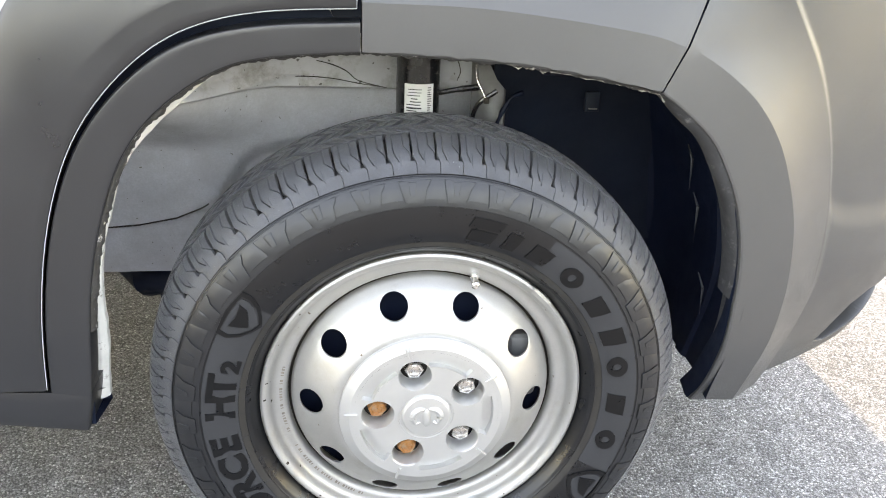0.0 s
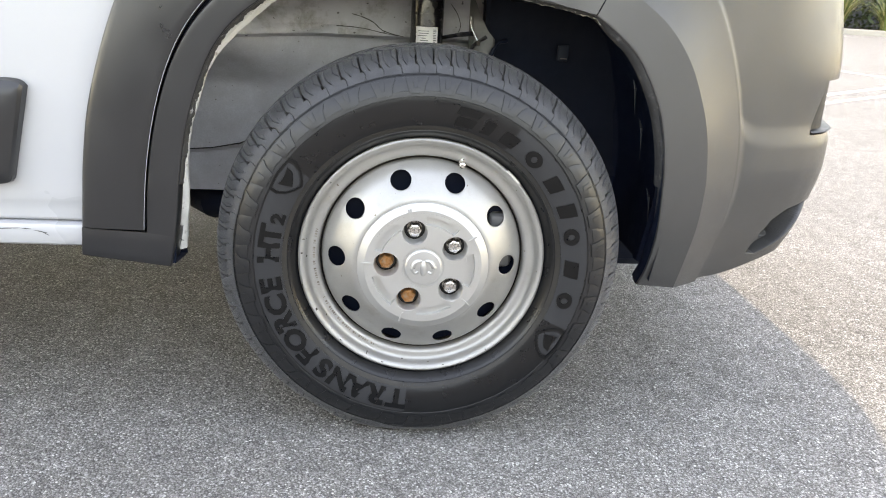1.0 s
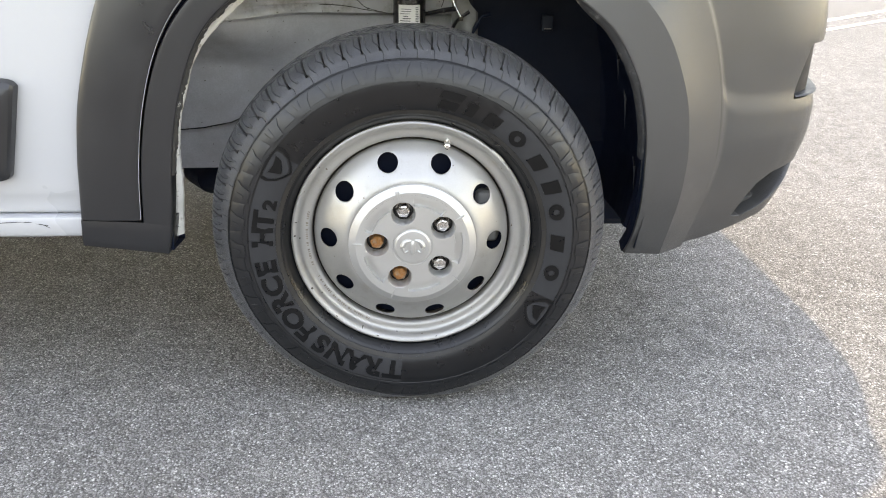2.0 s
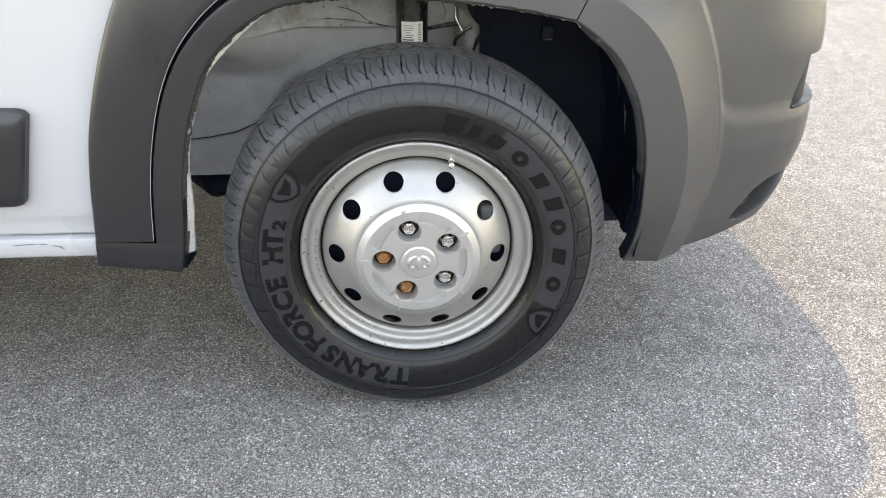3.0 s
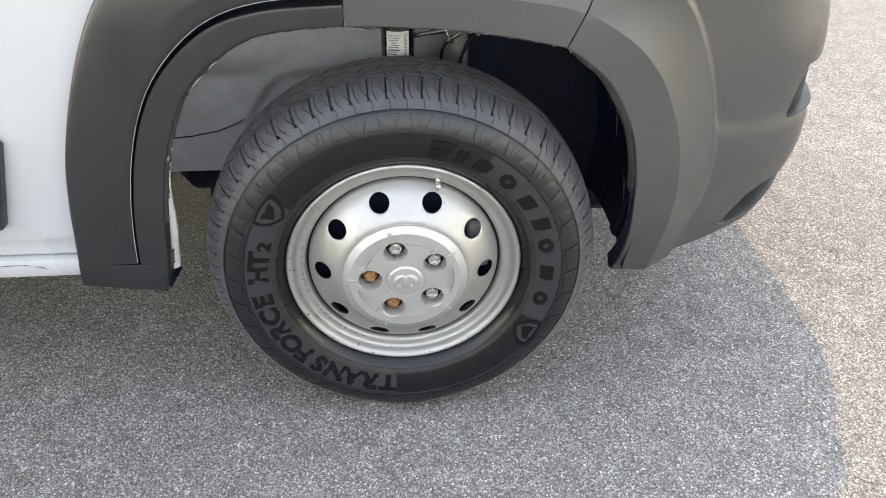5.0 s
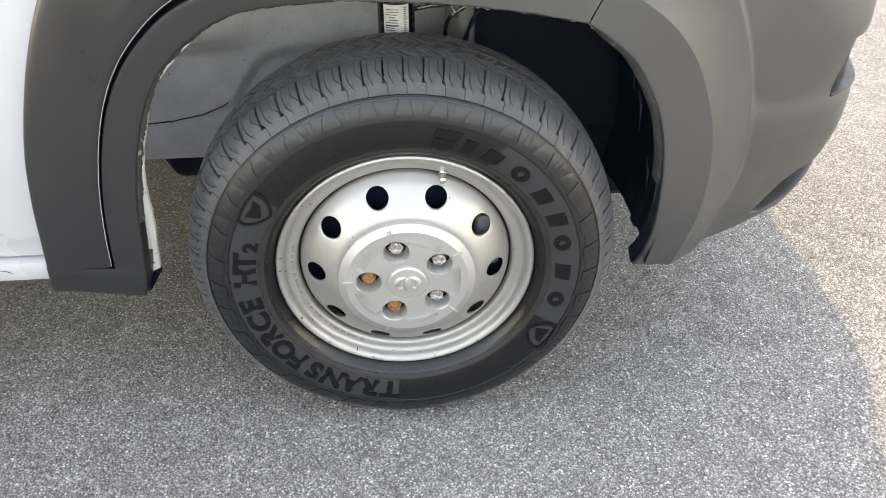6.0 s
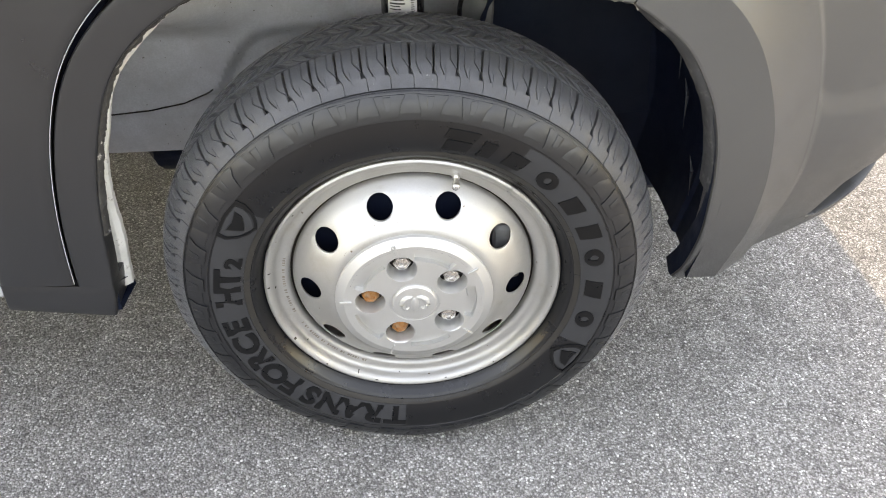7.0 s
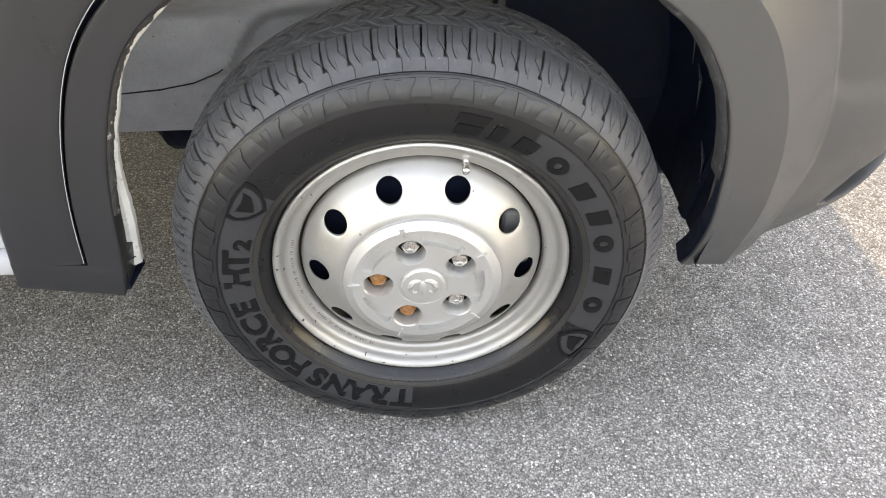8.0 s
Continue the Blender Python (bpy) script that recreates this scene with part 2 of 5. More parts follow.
def panel(bm, c0, c1, across=8, rim=0.004, depth=0.02, bulge=0.0, rim_ends=True):
    """A panel between two lines of equal length (points x, y, z), with rounded rims that turn in by depth along +y."""
    n = len(c0)
    width = float(np.mean(np.linalg.norm(np.array(c1) - np.array(c0), axis=1)))
    ts = rounded(across, 0, rim, width)
    rows = []
    ends = []
    if rim_ends:
        ends = [(0, rim), (0, rim * 0.3)] + [(i, 0) for i in range(1, n - 1)] + [(n - 1, rim * 0.3), (n - 1, rim)]
    else:
        ends = [(i, 0) for i in range(n)]
    for i, sink in ends:
        a, b = np.array(c0[i]), np.array(c1[i])
        row = []
        for t, d in ts:
            p = a + (b - a) * t
            p[1] += max(d, sink) - bulge * math.sin(math.pi * t)
            row.append(p)
        row = [row[0] + np.array([0, depth, 0])] + row + [row[-1] + np.array([0, depth, 0])]
        rows.append(row)
    first = [p + np.array([0, depth, 0]) for p in rows[0]]
    last = [p + np.array([0, depth, 0]) for p in rows[-1]]
    first[0], first[-1], last[0], last[-1] = rows[0][0], rows[0][-1], rows[-1][0], rows[-1][-1]
    grid_faces(bm, [first] + rows + [last])
    bmesh.ops.remove_doubles(bm, verts=bm.verts, dist=1e-5)


# ---- ground ----
bm = bmesh.new()
ks = [-400, -120, -40, -12, -6, -3, -1.5, -0.75, 0, 0.75, 1.5, 3, 6, 12, 40, 120, 400]
grid_faces(bm, [[(x, y, 0.0) for x in ks] for y in ks])
ground = part("ground", bm, ASPHALT)
tagged(ground, "worn grey asphalt with pale stone chips", "ground", kind="structure")

CRACK = material("dark_crack_filling", (0.035, 0.034, 0.033), 0.95, var=0.3, scale=60)
for line in ([(0.7462, 0.0251), (0.7939, -0.0071), (0.8178, -0.0537), (0.8413, -0.0825), (0.8563, -0.1255)], [(0.8505, -0.2043), (0.8695, -0.2336), (0.8995, -0.2539)]):
    bm = bmesh.new()
    mid_line = curve([(x, y, 0.0006) for x, y in line], 60)
    rows = []
    for i, p in enumerate(mid_line):
        j = 0.0035 * noise.noise((p[0] * 160, p[1] * 160, 2.0))
        w = 0.0004 + 0.0011 * abs(noise.noise((p[0] * 90, p[1] * 90, 6.0)))
        rows.append([p + np.array([j - w, j * 0.6 - w * 0.5, 0]), p + np.array([j + w, j * 0.6 + w * 0.5, 0])])
    grid_faces(bm, rows)
    part("crack", bm, CRACK, ground)

# ---- van ----
van = thing("van", "white panel van with dark grey plastic arches and bumper, parked", "van")
CZ = 0.354   # wheel centre height
TYRE_R = 0.373
MID = 0.112  # middle plane of the tyre


def wp(a, r, y):
    """A point of the wheel: angle in degrees, radius, depth. The tyre sits flat on the ground."""
    z = CZ + r * math.sin(radians(a))
    x = r * math.cos(radians(a))
    if z < 0.03 and r > 0.24:
        k = (0.03 - z) / 0.05
        y = y - 0.006 * k * (1 if y < MID else -1)
        z = 0.03 - 0.0305 * (1 - math.exp(-(0.03 - z) / 0.0305 * 1.6)) / (1 - math.exp(-1.6 * 1.65)) if z > -0.02 else 0.0
        z = max(z, 0.0008)
    return (x, y, z)


def lathe(bm, prof, n, a0=0.0, a1=360.0):
    full = a1 - a0 >= 360
    angs = np.linspace(a0, a1, n, endpoint=not full)
    grid_faces(bm, [[wp(a, r, y) for a in angs] for r, y in prof], close=full)


SIDE = curve([(0.2175, 0.040), (0.2215, 0.034), (0.226, 0.0255), (0.231, 0.0185), (0.238, 0.012), (0.250, 0.006), (0.265, 0.002),
              (0.285, 0.0), (0.300, 0.0012), (0.315, 0.0053), (0.328, 0.0122), (0.338, 0.0203), (0.347, 0.0275), (0.355, 0.036),
              (0.362, 0.046), (0.3675, 0.058), (0.371, 0.075), (0.373, 0.112)], 400)


def side_y(r):
    """Depth of the tyre's outer skin at a radius on the side wall."""
    return float(np.interp(r, SIDE[:, 0], SIDE[:, 1]))


def sw(a, r, h=0.0):
    """A point h above the side wall."""
    return wp(a, r, side_y(r) - h)


# wheel: the steel rim carries the other pieces
RIM = [(0.196, 0.185), (0.20, 0.10), (0.2165, 0.046), (0.2205, 0.040), (0.2218, 0.034), (0.2215, 0.029), (0.2195, 0.0262), (0.2165, 0.0258), (0.2135, 0.0272),
       (0.2105, 0.0305), (0.2080, 0.0355), (0.2060, 0.041), (0.2020, 0.0445), (0.1965, 0.0455), (0.1915, 0.0462), (0.1880, 0.0485), (0.1862, 0.053), (0.1852, 0.060), (0.183, 0.085)]
DISC = [(0.1825, 0.066), (0.1812, 0.056), (0.1790, 0.0505), (0.1755, 0.0462), (0.1715, 0.0415), (0.164, 0.0335), (0.153, 0.0245), (0.142, 0.0165), (0.134, 0.0105), (0.127, 0.0052), (0.121, 0.0022),
        (0.1165, 0.0016), (0.110, 0.003), (0.095, 0.008)]
disc_c = curve(DISC, 120)[::-1]


def disc_y(r):
    return float(np.interp(r, disc_c[:, 0], disc_c[:, 1]))


bm = bmesh.new()
lathe(bm, [tuple(q) for q in curve(RIM, 70)] + [(0.1828, 0.082), (0.1825, 0.066)], 160, 0.75, 360.75)
lathe(bm, [(r, disc_y(r)) for r in np.linspace(0.1825, 0.1735, 8)], 160, 0.75, 360.75)
lathe(bm, [(r, disc_y(r)) for r in np.linspace(0.1325, 0.095, 12)], 160, 0.75, 360.75)
K = 48
RECT = [(-1 + k / 8, -1) for k in range(16)] + [(1, -1 + k / 4) for k in range(8)] + [(1 - k / 8, 1) for k in range(16)] + [(-1, 1 - k / 4) for k in range(8)]
for h in range(10):
    ac = 70.5 + 36 * h
    loop = [(ac + 18 * u, 0.153 + 0.0205 * v) for u, v in RECT]
    hole = []
    for u, v in RECT:
        t = math.atan2(v, u)
        hole.append((ac + math.degrees(0.0186 * math.cos(t) / 0.153), 0.153 + 0.0158 * math.sin(t)))
    rows = []
    for f in (0, 0.35, 0.7, 0.95, 1):
        rows.append([(a0 + (a1 - a0) * f, r0 + (r1 - r0) * f, 0.0005 if f == 1 else 0.0) for (a0, r0), (a1, r1) in zip(loop, hole)])
    rows.append([(a, r, 0.0038) for a, r in hole])
    grid_faces(bm, [[wp(a, r, disc_y(r) + dy) for a, r, dy in row] for row in rows], close=True)
bmesh.ops.remove_doubles(bm, verts=bm.verts, dist=2e-5)
wheel = part("wheel", bm, STEEL, van, "silver painted steel wheel with ten round holes", sharp=40)

# ring in the rim seam: brown grime and the gap's shade in one colour
bm = bmesh.new()
lathe(bm, [(0.1872, 0.0505), (0.1861, 0.054), (0.1853, 0.0600), (0.1838, 0.0640), (0.1826, 0.0625), (0.1816, 0.0580)], 160)
part("rim_seam", bm, GRIME_SHADE, wheel, "brown grime and painted gap shade in the rim seam")
# tyre: carcass, shoulder lugs, chevron tread, relief on the side wall
bm = bmesh.new()
carc = [(0.2175, 0.040), (0.2215, 0.034), (0.226, 0.0255), (0.2285, 0.0215), (0.2325, 0.0165), (0.2345, 0.0138), (0.2360, 0.0132), (0.2375, 0.0115), (0.2385, 0.0117)]
carc += [(r, side_y(r)) for r in np.linspace(0.242, 0.3250, 22)]
carc += [(0.3272, side_y(0.3272)), (0.3295, side_y(0.3295)), (0.3302, side_y(0.3302) - 0.0014), (0.3318, side_y(0.3318) - 0.0014), (0.3326, side_y(0.3326)), (0.3332, side_y(0.3332) + 0.002), (0.338, side_y(0.338) + 0.004), (0.3425, 0.0290)]
carc += [(0.3475, 0.036), (0.3535, 0.046), (0.3590, 0.058), (0.3620, 0.075), (0.3638, MID)]
carc = carc + [(r, 2 * MID - y) for r, y in carc[-2::-1] if r > 0.3] + [(0.29, 2 * MID), (0.24, 2 * MID - 0.012), (0.205, 2 * MID - 0.03)]
lathe(bm, carc, 240)
OUT = curve([(0.3328, 0.0152), (0.3355, 0.0178), (0.3405, 0.0224), (0.347, 0.0275), (0.355, 0.036), (0.362, 0.046), (0.3675, 0.058), (0.371, 0.075), (0.3725, 0.095), (0.373, MID)], 80)
OUT_S = np.concatenate([[0], np.cumsum(np.linalg.norm(np.diff(OUT, axis=0), axis=1))])


def tread(a, s, down=0.0):
    """A point of the tread's skin, s metres from the lug's foot, pressed in by down."""
    s = float(s)
    if s > OUT_S[-1]:
        r, y = TYRE_R, MID + (s - OUT_S[-1])
        if y > MID:
            q = tread_ry(2 * OUT_S[-1] - s)
            r, y = q[0], 2 * MID - q[1]
    else:
        r, y = tread_ry(s)
    i = min(1.0, abs(y - MID) / 0.09) ** 3
    return wp(a, r - down * (1 - 0.45 * i), y + down * 0.6 * i * (1 if y < MID else -1))


def tread_ry(s):
    s = max(0.0, s)
    return float(np.interp(s, OUT_S, OUT[:, 0])), float(np.interp(s, OUT_S, OUT[:, 1]))


def block(bm, left, right, depth=0.0085, bev=0.05, drop=0.0008, across=1):
    """A tread block between two jagged edges, lists of (angle, s)."""
    rows = []
    for f, d in [(0, depth), (0, drop), (bev, 0.0)] + [(k / across, 0.0) for k in range(1, across)] + [(1 - bev, 0.0), (1, drop), (1, depth)]:
        rows.append([tread(l[0] + (r[0] - l[0]) * f, l[1] + (r[1] - l[1]) * f, d) for l, r in zip(left, right)])
    vs = grid_faces(bm, rows)
    for e in (0, -1):
        bm.faces.new([v[e] for v in vs])


PITCHES = 66
# pitches of the pattern run from short to long four times round the tyre
_deg = np.linspace(-180, 540, 7201)
_cum = np.concatenate([[0], np.cumsum(0.1 / (5.5 - 0.72 * np.cos(np.radians(4 * (_deg[:-1] + 0.05 - 88)))))])
_cum = (_cum - np.interp(89.4, _deg, _cum)) * PITCHES / (np.interp(360, _deg, _cum) - np.interp(0, _deg, _cum))


def at_pitch(u):
    """Angle in degrees at u pitches from the groove at the top of the tyre."""
    turns, rest = divmod(u + PITCHES / 2, PITCHES)
    return float(np.interp(rest - PITCHES / 2, _cum, _deg)) + 360 * turns


bt = bmesh.new()
FOOT, LUG1 = 0.017, 0.0636


def hook(s):
    """How far the groove's tail leans over towards the lug's foot, in pitches."""
    return 0.17 * (1 - smoothstep(0.012, 0.029, s))


def groove_half(s):
    return 0.010 + 0.038 * smoothstep(0.021, 0.034, s)


def sipe_one(s, k):
    return -0.27 + (0.055 * (k % 2 - 0.5) if s > 0.031 else 0.0) - 0.19 * (1 - smoothstep(0.014, 0.033, s))


def sipe_two(s, k):
    lean = -0.27 * (1 - min(1.0, max(0.0, (s - 0.0265) / 0.012)))
    return max(-0.69 + (0.055 * (k % 2 - 0.5) if s > 0.039 else 0.0) + lean, -1 - hook(s) + groove_half(s))


SS = np.linspace(FOOT, LUG1, 31)
FS = np.linspace(0.0, FOOT, 5)
for i in range(PITCHES):
    for mirror in (False, True):
        def P(u, s):
            return (at_pitch(i + u), (2 * OUT_S[-1] - s) if mirror else s)

        # foot of the lug, whole; above it three strips parted by fine jagged slits
        block(bt, [P(-1 - hook(s) + 0.010, s) for s in FS], [P(-hook(s) - 0.010, s) for s in FS], depth=0.005, bev=0.015, drop=0.0004, across=5)
        one = [sipe_one(s, k) for k, s in enumerate(SS)]
        two = [sipe_two(s, k) for k, s in enumerate(SS)]
        block(bt, [P(u + 0.019, s) for u, s in zip(one, SS)], [P(-hook(s) - groove_half(s), s) for s in SS], bev=0.04, drop=0.0006)
        block(bt, [P(u + 0.019, s) for u, s in zip(two, SS)], [P(u - 0.019, s) for u, s in zip(one, SS)], bev=0.03, drop=0.0006, across=3)
        up = [k for k, s in enumerate(SS) if s > 0.0265]
        block(bt, [P(-1 - hook(SS[k]) + groove_half(SS[k]), SS[k]) for k in up], [P(max(two[k] - 0.019, -1 - hook(SS[k]) + groove_half(SS[k]) + 0.002), SS[k]) for k in up], bev=0.04, drop=0.0006)
        # fine moulded line on the lug's foot
        block(bt, [P(-0.515 - 0.03 * f, 0.029 - 0.017 * f) for f in (0, 0.3, 0.6, 1)], [P(-0.495 - 0.03 * f, 0.029 - 0.017 * f) for f in (0, 0.3, 0.6, 1)], depth=0.0, bev=0.3, drop=-0.0005)
        # two rows of slanted blocks that meet in chevrons; each is parted by a wide and a narrow cut
        for row, (s0, s1, slant) in enumerate(((0.0662, 0.0855, 0.74), (0.0890, OUT_S[-1] - 0.0016, -0.62))):
            for half in (0, 1):
                lo, hi = (0.125, 0.465) if half == 0 else (0.53, 0.875)
                li, ri = [], []
                for j, s in enumerate(np.linspace(s0, s1, 6)):
                    f = j / 5
                    sl = slant * (f - 0.5 + 0.10 * math.sin(2 * math.pi * f)) + row * 0.31
                    li.append(P(lo + sl + (0.018 if j in (0, 5) and half == 0 else 0), s))
                    ri.append(P(hi + sl - (0.018 if j in (0, 5) and half == 1 else 0), s))
                block(bt, li, ri, bev=0.05)
                # short jagged cuts across the block's back
                # flat dark strips on the block's back, painting the shade of short jagged cuts
                for q in (0.33, 0.66):
                    cu = lo + (hi - lo) * q
                    pts = [(cu + slant * (f - 0.5) * 0.9 + row * 0.31 + 0.012 * (k % 2), s0 + (s1 - s0) * f) for k, f in enumerate(np.linspace(0.32, 0.68, 5))]
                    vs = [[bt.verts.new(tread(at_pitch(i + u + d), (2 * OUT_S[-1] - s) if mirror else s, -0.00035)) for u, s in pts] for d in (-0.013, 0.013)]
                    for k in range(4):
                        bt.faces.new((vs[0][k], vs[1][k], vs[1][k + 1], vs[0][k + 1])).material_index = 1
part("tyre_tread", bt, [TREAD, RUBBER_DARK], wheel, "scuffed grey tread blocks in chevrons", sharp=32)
# raised wedges round the side wall
def plate(bm, poly, h, base=0.0, top=0.93):
    """A raised plate on the side wall; poly: (angle, radius) in order."""
    ca = sum(p[0] for p in poly) / len(poly)
    cr = sum(p[1] for p in poly) / len(poly)
    inner = [(ca + (p[0] - ca) * top, cr + (p[1] - cr) * top) for p in poly]
    lo = [bm.verts.new(sw(a, r, base - 0.0005)) for a, r in poly]
    hi = [bm.verts.new(sw(a, r, base + h)) for a, r in inner]
    n = len(poly)
    for k in range(n):
        bm.faces.new((lo[k], lo[(k + 1) % n], hi[(k + 1) % n], hi[k]))
    bm.faces.new(hi)


part("tyre", bm, RUBBER, wheel, "worn black all-season tyre", sharp=32)
bm = bmesh.new()
lathe(bm, [(0.2956, side_y(0.2956) + 0.0004), (0.2960, side_y(0.2960) - 0.0006), (0.2966, side_y(0.2966) - 0.0010)] + [(r, side_y(r) - 0.0010) for r in np.linspace(0.299, 0.3270, 12)]
      + [(r, side_y(r) - h) for r, h in ((0.3280, 0.0012), (0.3289, 0.0012), (0.3293, 0.0019), (0.3299, 0.0019), (0.3303, 0.0012), (0.3308, 0.0012), (0.3312, 0.0022), (0.3318, 0.0022), (0.3322, 0.0006), (0.3328, 0.0002), (0.3332, -0.001))], 240)
part("wedge_base", bm, RUBBER_DUST, wheel, "dusty ring under the raised wedges of the side wall", sharp=32)


def relief(name, edge_lo, edge_hi, up, mat=None, base=0.0008):
    """A raised field of the side wall between two edges, lists of (pitches, radius) of equal length."""
    bm = bmesh.new()
    rows = []
    n = len(edge_lo)
    for f, h in ((0, base), (0, up - 0.0002), (0.03, up), (0.35, up), (0.65, up), (0.97, up), (1, up - 0.0002), (1, base)):
        rows.append([sw(at_pitch(l[0] + (h_[0] - l[0]) * f), l[1] + (h_[1] - l[1]) * f, h) for l, h_ in zip(edge_lo, edge_hi)])
    vs = grid_faces(bm, rows)
    for e in (0, n - 1):
        bm.faces.new([v[e] for v in vs])
    return part(name, bm, mat or RUBBER_DUST, wheel, sharp=32)


for k in range(PITCHES // 2):
    u = 2 * k
    # flat field, wider at its inner edge, with a stepped flank
    left = [(u + 0.55, 0.3055), (u + 0.49, 0.3130), (u + 0.45, 0.3185), (u + 0.40, 0.3200), (u + 0.30, 0.3245), (u + 0.26, 0.3272)]
    right = [(u - 0.47, 0.3055), (u - 0.42, 0.3130), (u - 0.38, 0.3185), (u - 0.37, 0.3200), (u - 0.34, 0.3245), (u - 0.32, 0.3272)]
    relief("wedge_field", right, left, 0.0018)
    # wedge between this field and the next, reaching further in, with a small raised slot
    a_ = [(q - 0.022, r) for q, r in right]
    b_ = [(q - 2 + 0.022, r) for q, r in left]
    relief("wedge", [(u - 1.40, 0.3018)] + b_, [(u - 0.50, 0.3018)] + a_, 0.0032)
    relief("wedge_slot", [(u - 1.00, 0.3105), (u - 1.04, 0.3180), (u - 1.07, 0.3255)], [(u - 0.78, 0.3105), (u - 0.76, 0.3180), (u - 0.73, 0.3255)], 0.0042, base=0.0028)


bm = bmesh.new()
lathe(bm, [(0.2388, side_y(0.2388) + 0.0006), (0.2392, side_y(0.2392) - 0.0003)] + [(r, side_y(r) - 0.0003) for r in np.linspace(0.240, 0.2468, 5)] + [(0.2472, side_y(0.2472) + 0.0006)], 180)
part("bead_ring", bm, RUBBER_BROWN, wheel, "brownish dusty rubber ring beside the rim", sharp=32)


def band(name, a0, a1, r0, r1, mat, h, n=60):
    bm = bmesh.new()
    angs = np.linspace(a0, a1, n)
    rr = np.linspace(r0, r1, 9)
    rows = [[sw(a, r0, -0.0006) for a in angs]] + [[sw(a, r, h) for a in angs] for r in rr] + [[sw(a, r1, -0.0006) for a in angs]]
    grid_faces(bm, rows)
    return part(name, bm, mat, wheel, "matt dust-grey rubber band behind the lettering")


band("lettering_band", 143.0, 265.5, 0.2475, 0.2935, RUBBER_BAND, 0.0004, 90)
band("lettering_band", -24.0, 58.0, 0.2475, 0.2935, RUBBER_BAND, 0.0004, 90)

# lettering: one raised piece for each sign
def sign(ch, angle, r0, height, wide=1.0, bold=0.03):
    cu = bpy.data.curves.new("sign", "FONT")
    cu.body, cu.size, cu.extrude, cu.offset, cu.resolution_u = ch, 1.0, 0.5, bold, 3
    cu.align_x = "CENTER"
    tmp = bpy.data.objects.new("sign", cu)
    me = tmp.to_mesh()
    bm = bmesh.new()
    bm.from_mesh(me)
    tmp.to_mesh_clear()
    bpy.data.objects.remove(tmp)
    bpy.data.curves.remove(cu)
    top = max(v.co.y for v in bm.verts)
    for v in bm.verts:
        r = r0 + v.co.y / top * height
        a = angle - math.degrees(v.co.x * height / top * wide / 0.272)
        v.co = sw(a, r, 0.0016 if v.co.z > 0 else -0.0004)
    return part("raised_letter", bm, RUBBER_DARK, wheel, sharp=35)


for ch, a in zip("TRANSFORCE", np.linspace(-98.3, -170.2, 10)):
    sign(ch, a, 0.2530, 0.0355, 1.16, 0.045)
sign("H", 176.6, 0.2530, 0.0355, 1.16, 0.045)
sign("T", 169.6, 0.2530, 0.0355, 1.16, 0.045)
sign("2", 163.0, 0.2530, 0.0225, 1.3, 0.05)


def loop_plate(name, outer, inner=None, h=0.0016, label=""):
    """A raised plain shape, or a raised rim when inner is given."""
    bm = bmesh.new()
    if inner:
        rows = [[sw(a, r, -0.0004) for a, r in outer], [sw(a, r, h) for a, r in outer], [sw(a, r, h) for a, r in inner], [sw(a, r, -0.0004) for a, r in inner]]
        grid_faces(bm, rows, True)
    else:
        vs = grid_faces(bm, [[sw(a, r, -0.0004) for a, r in outer], [sw(a, r, h) for a, r in outer]], True)
        bm.faces.new(vs[1])
    return part(name, bm, RUBBER_DARK, wheel, label, sharp=35)


def ring_pts(a, r, da, dr, n=24):
    return [(a + da * math.cos(t), r + dr * math.sin(t)) for t in np.linspace(0, 2 * math.pi, n, endpoint=False)]


# the maker's mark as plain raised shapes
for kind, a, w, r0, r1 in (("bar", 77.2, 3.6, 0.2545, 0.2705), ("bar", 76.6, 4.2, 0.2735, 0.2875), ("bar", 68.6, 1.9, 0.2545, 0.279), ("bar", 59.6, 3.0, 0.2545, 0.278), ("ring", 47.3, 3.5, 0.2535, 0.2815),
                           ("bar", 35.4, 3.0, 0.2545, 0.281), ("bar", 23.9, 2.6, 0.2545, 0.286), ("ring", 12.9, 3.4, 0.2535, 0.282), ("bar", 0.2, 3.3, 0.2545, 0.280), ("ring", -13.4, 3.4, 0.2535, 0.2815)):
    rm = (r0 + r1) / 2
    if kind == "ring":
        loop_plate("raised_mark", ring_pts(a, rm, w, (r1 - r0) / 2), ring_pts(a, rm, w * 0.33, (r1 - r0) * 0.2))
    else:
        loop_plate("raised_mark", [(a + w, r0), (a, r0), (a - w, r0), (a - w - 0.6, rm), (a - w - 1.0, r1), (a, r1), (a + w - 1.0, r1), (a + w - 0.6, rm)])
for a in (147.5, -31.0):
    sh = [(-6.4, 0.2965), (-2.5, 0.2985), (0, 0.2995), (2.5, 0.2985), (6.4, 0.2965), (6.8, 0.283), (5.4, 0.268), (2.8, 0.256), (0, 0.249), (-2.8, 0.256), (-5.4, 0.268), (-6.8, 0.283)]
    outer = [(a + p, r) for p, r in sh]
    inn = [(a + p * 0.84, 0.2765 + (r - 0.2765) * 0.84) for p, r in sh]
    loop_plate("shield_rim", outer, inn, 0.0020)
    loop_plate("shield_plate", [(a + p * 0.74, 0.277 + (r - 0.277) * 0.74) for p, r in sh], None, 0.0009).data.materials[0] = RUBBER_BAND
    loop_plate("shield_mark", [(a + p, r) for p, r in ((3.4, 0.2870), (0.2, 0.2845), (-3.2, 0.2890), (-2.7, 0.2770), (-0.8, 0.2700), (1.8, 0.2640), (2.7, 0.2755))], None, 0.0022)
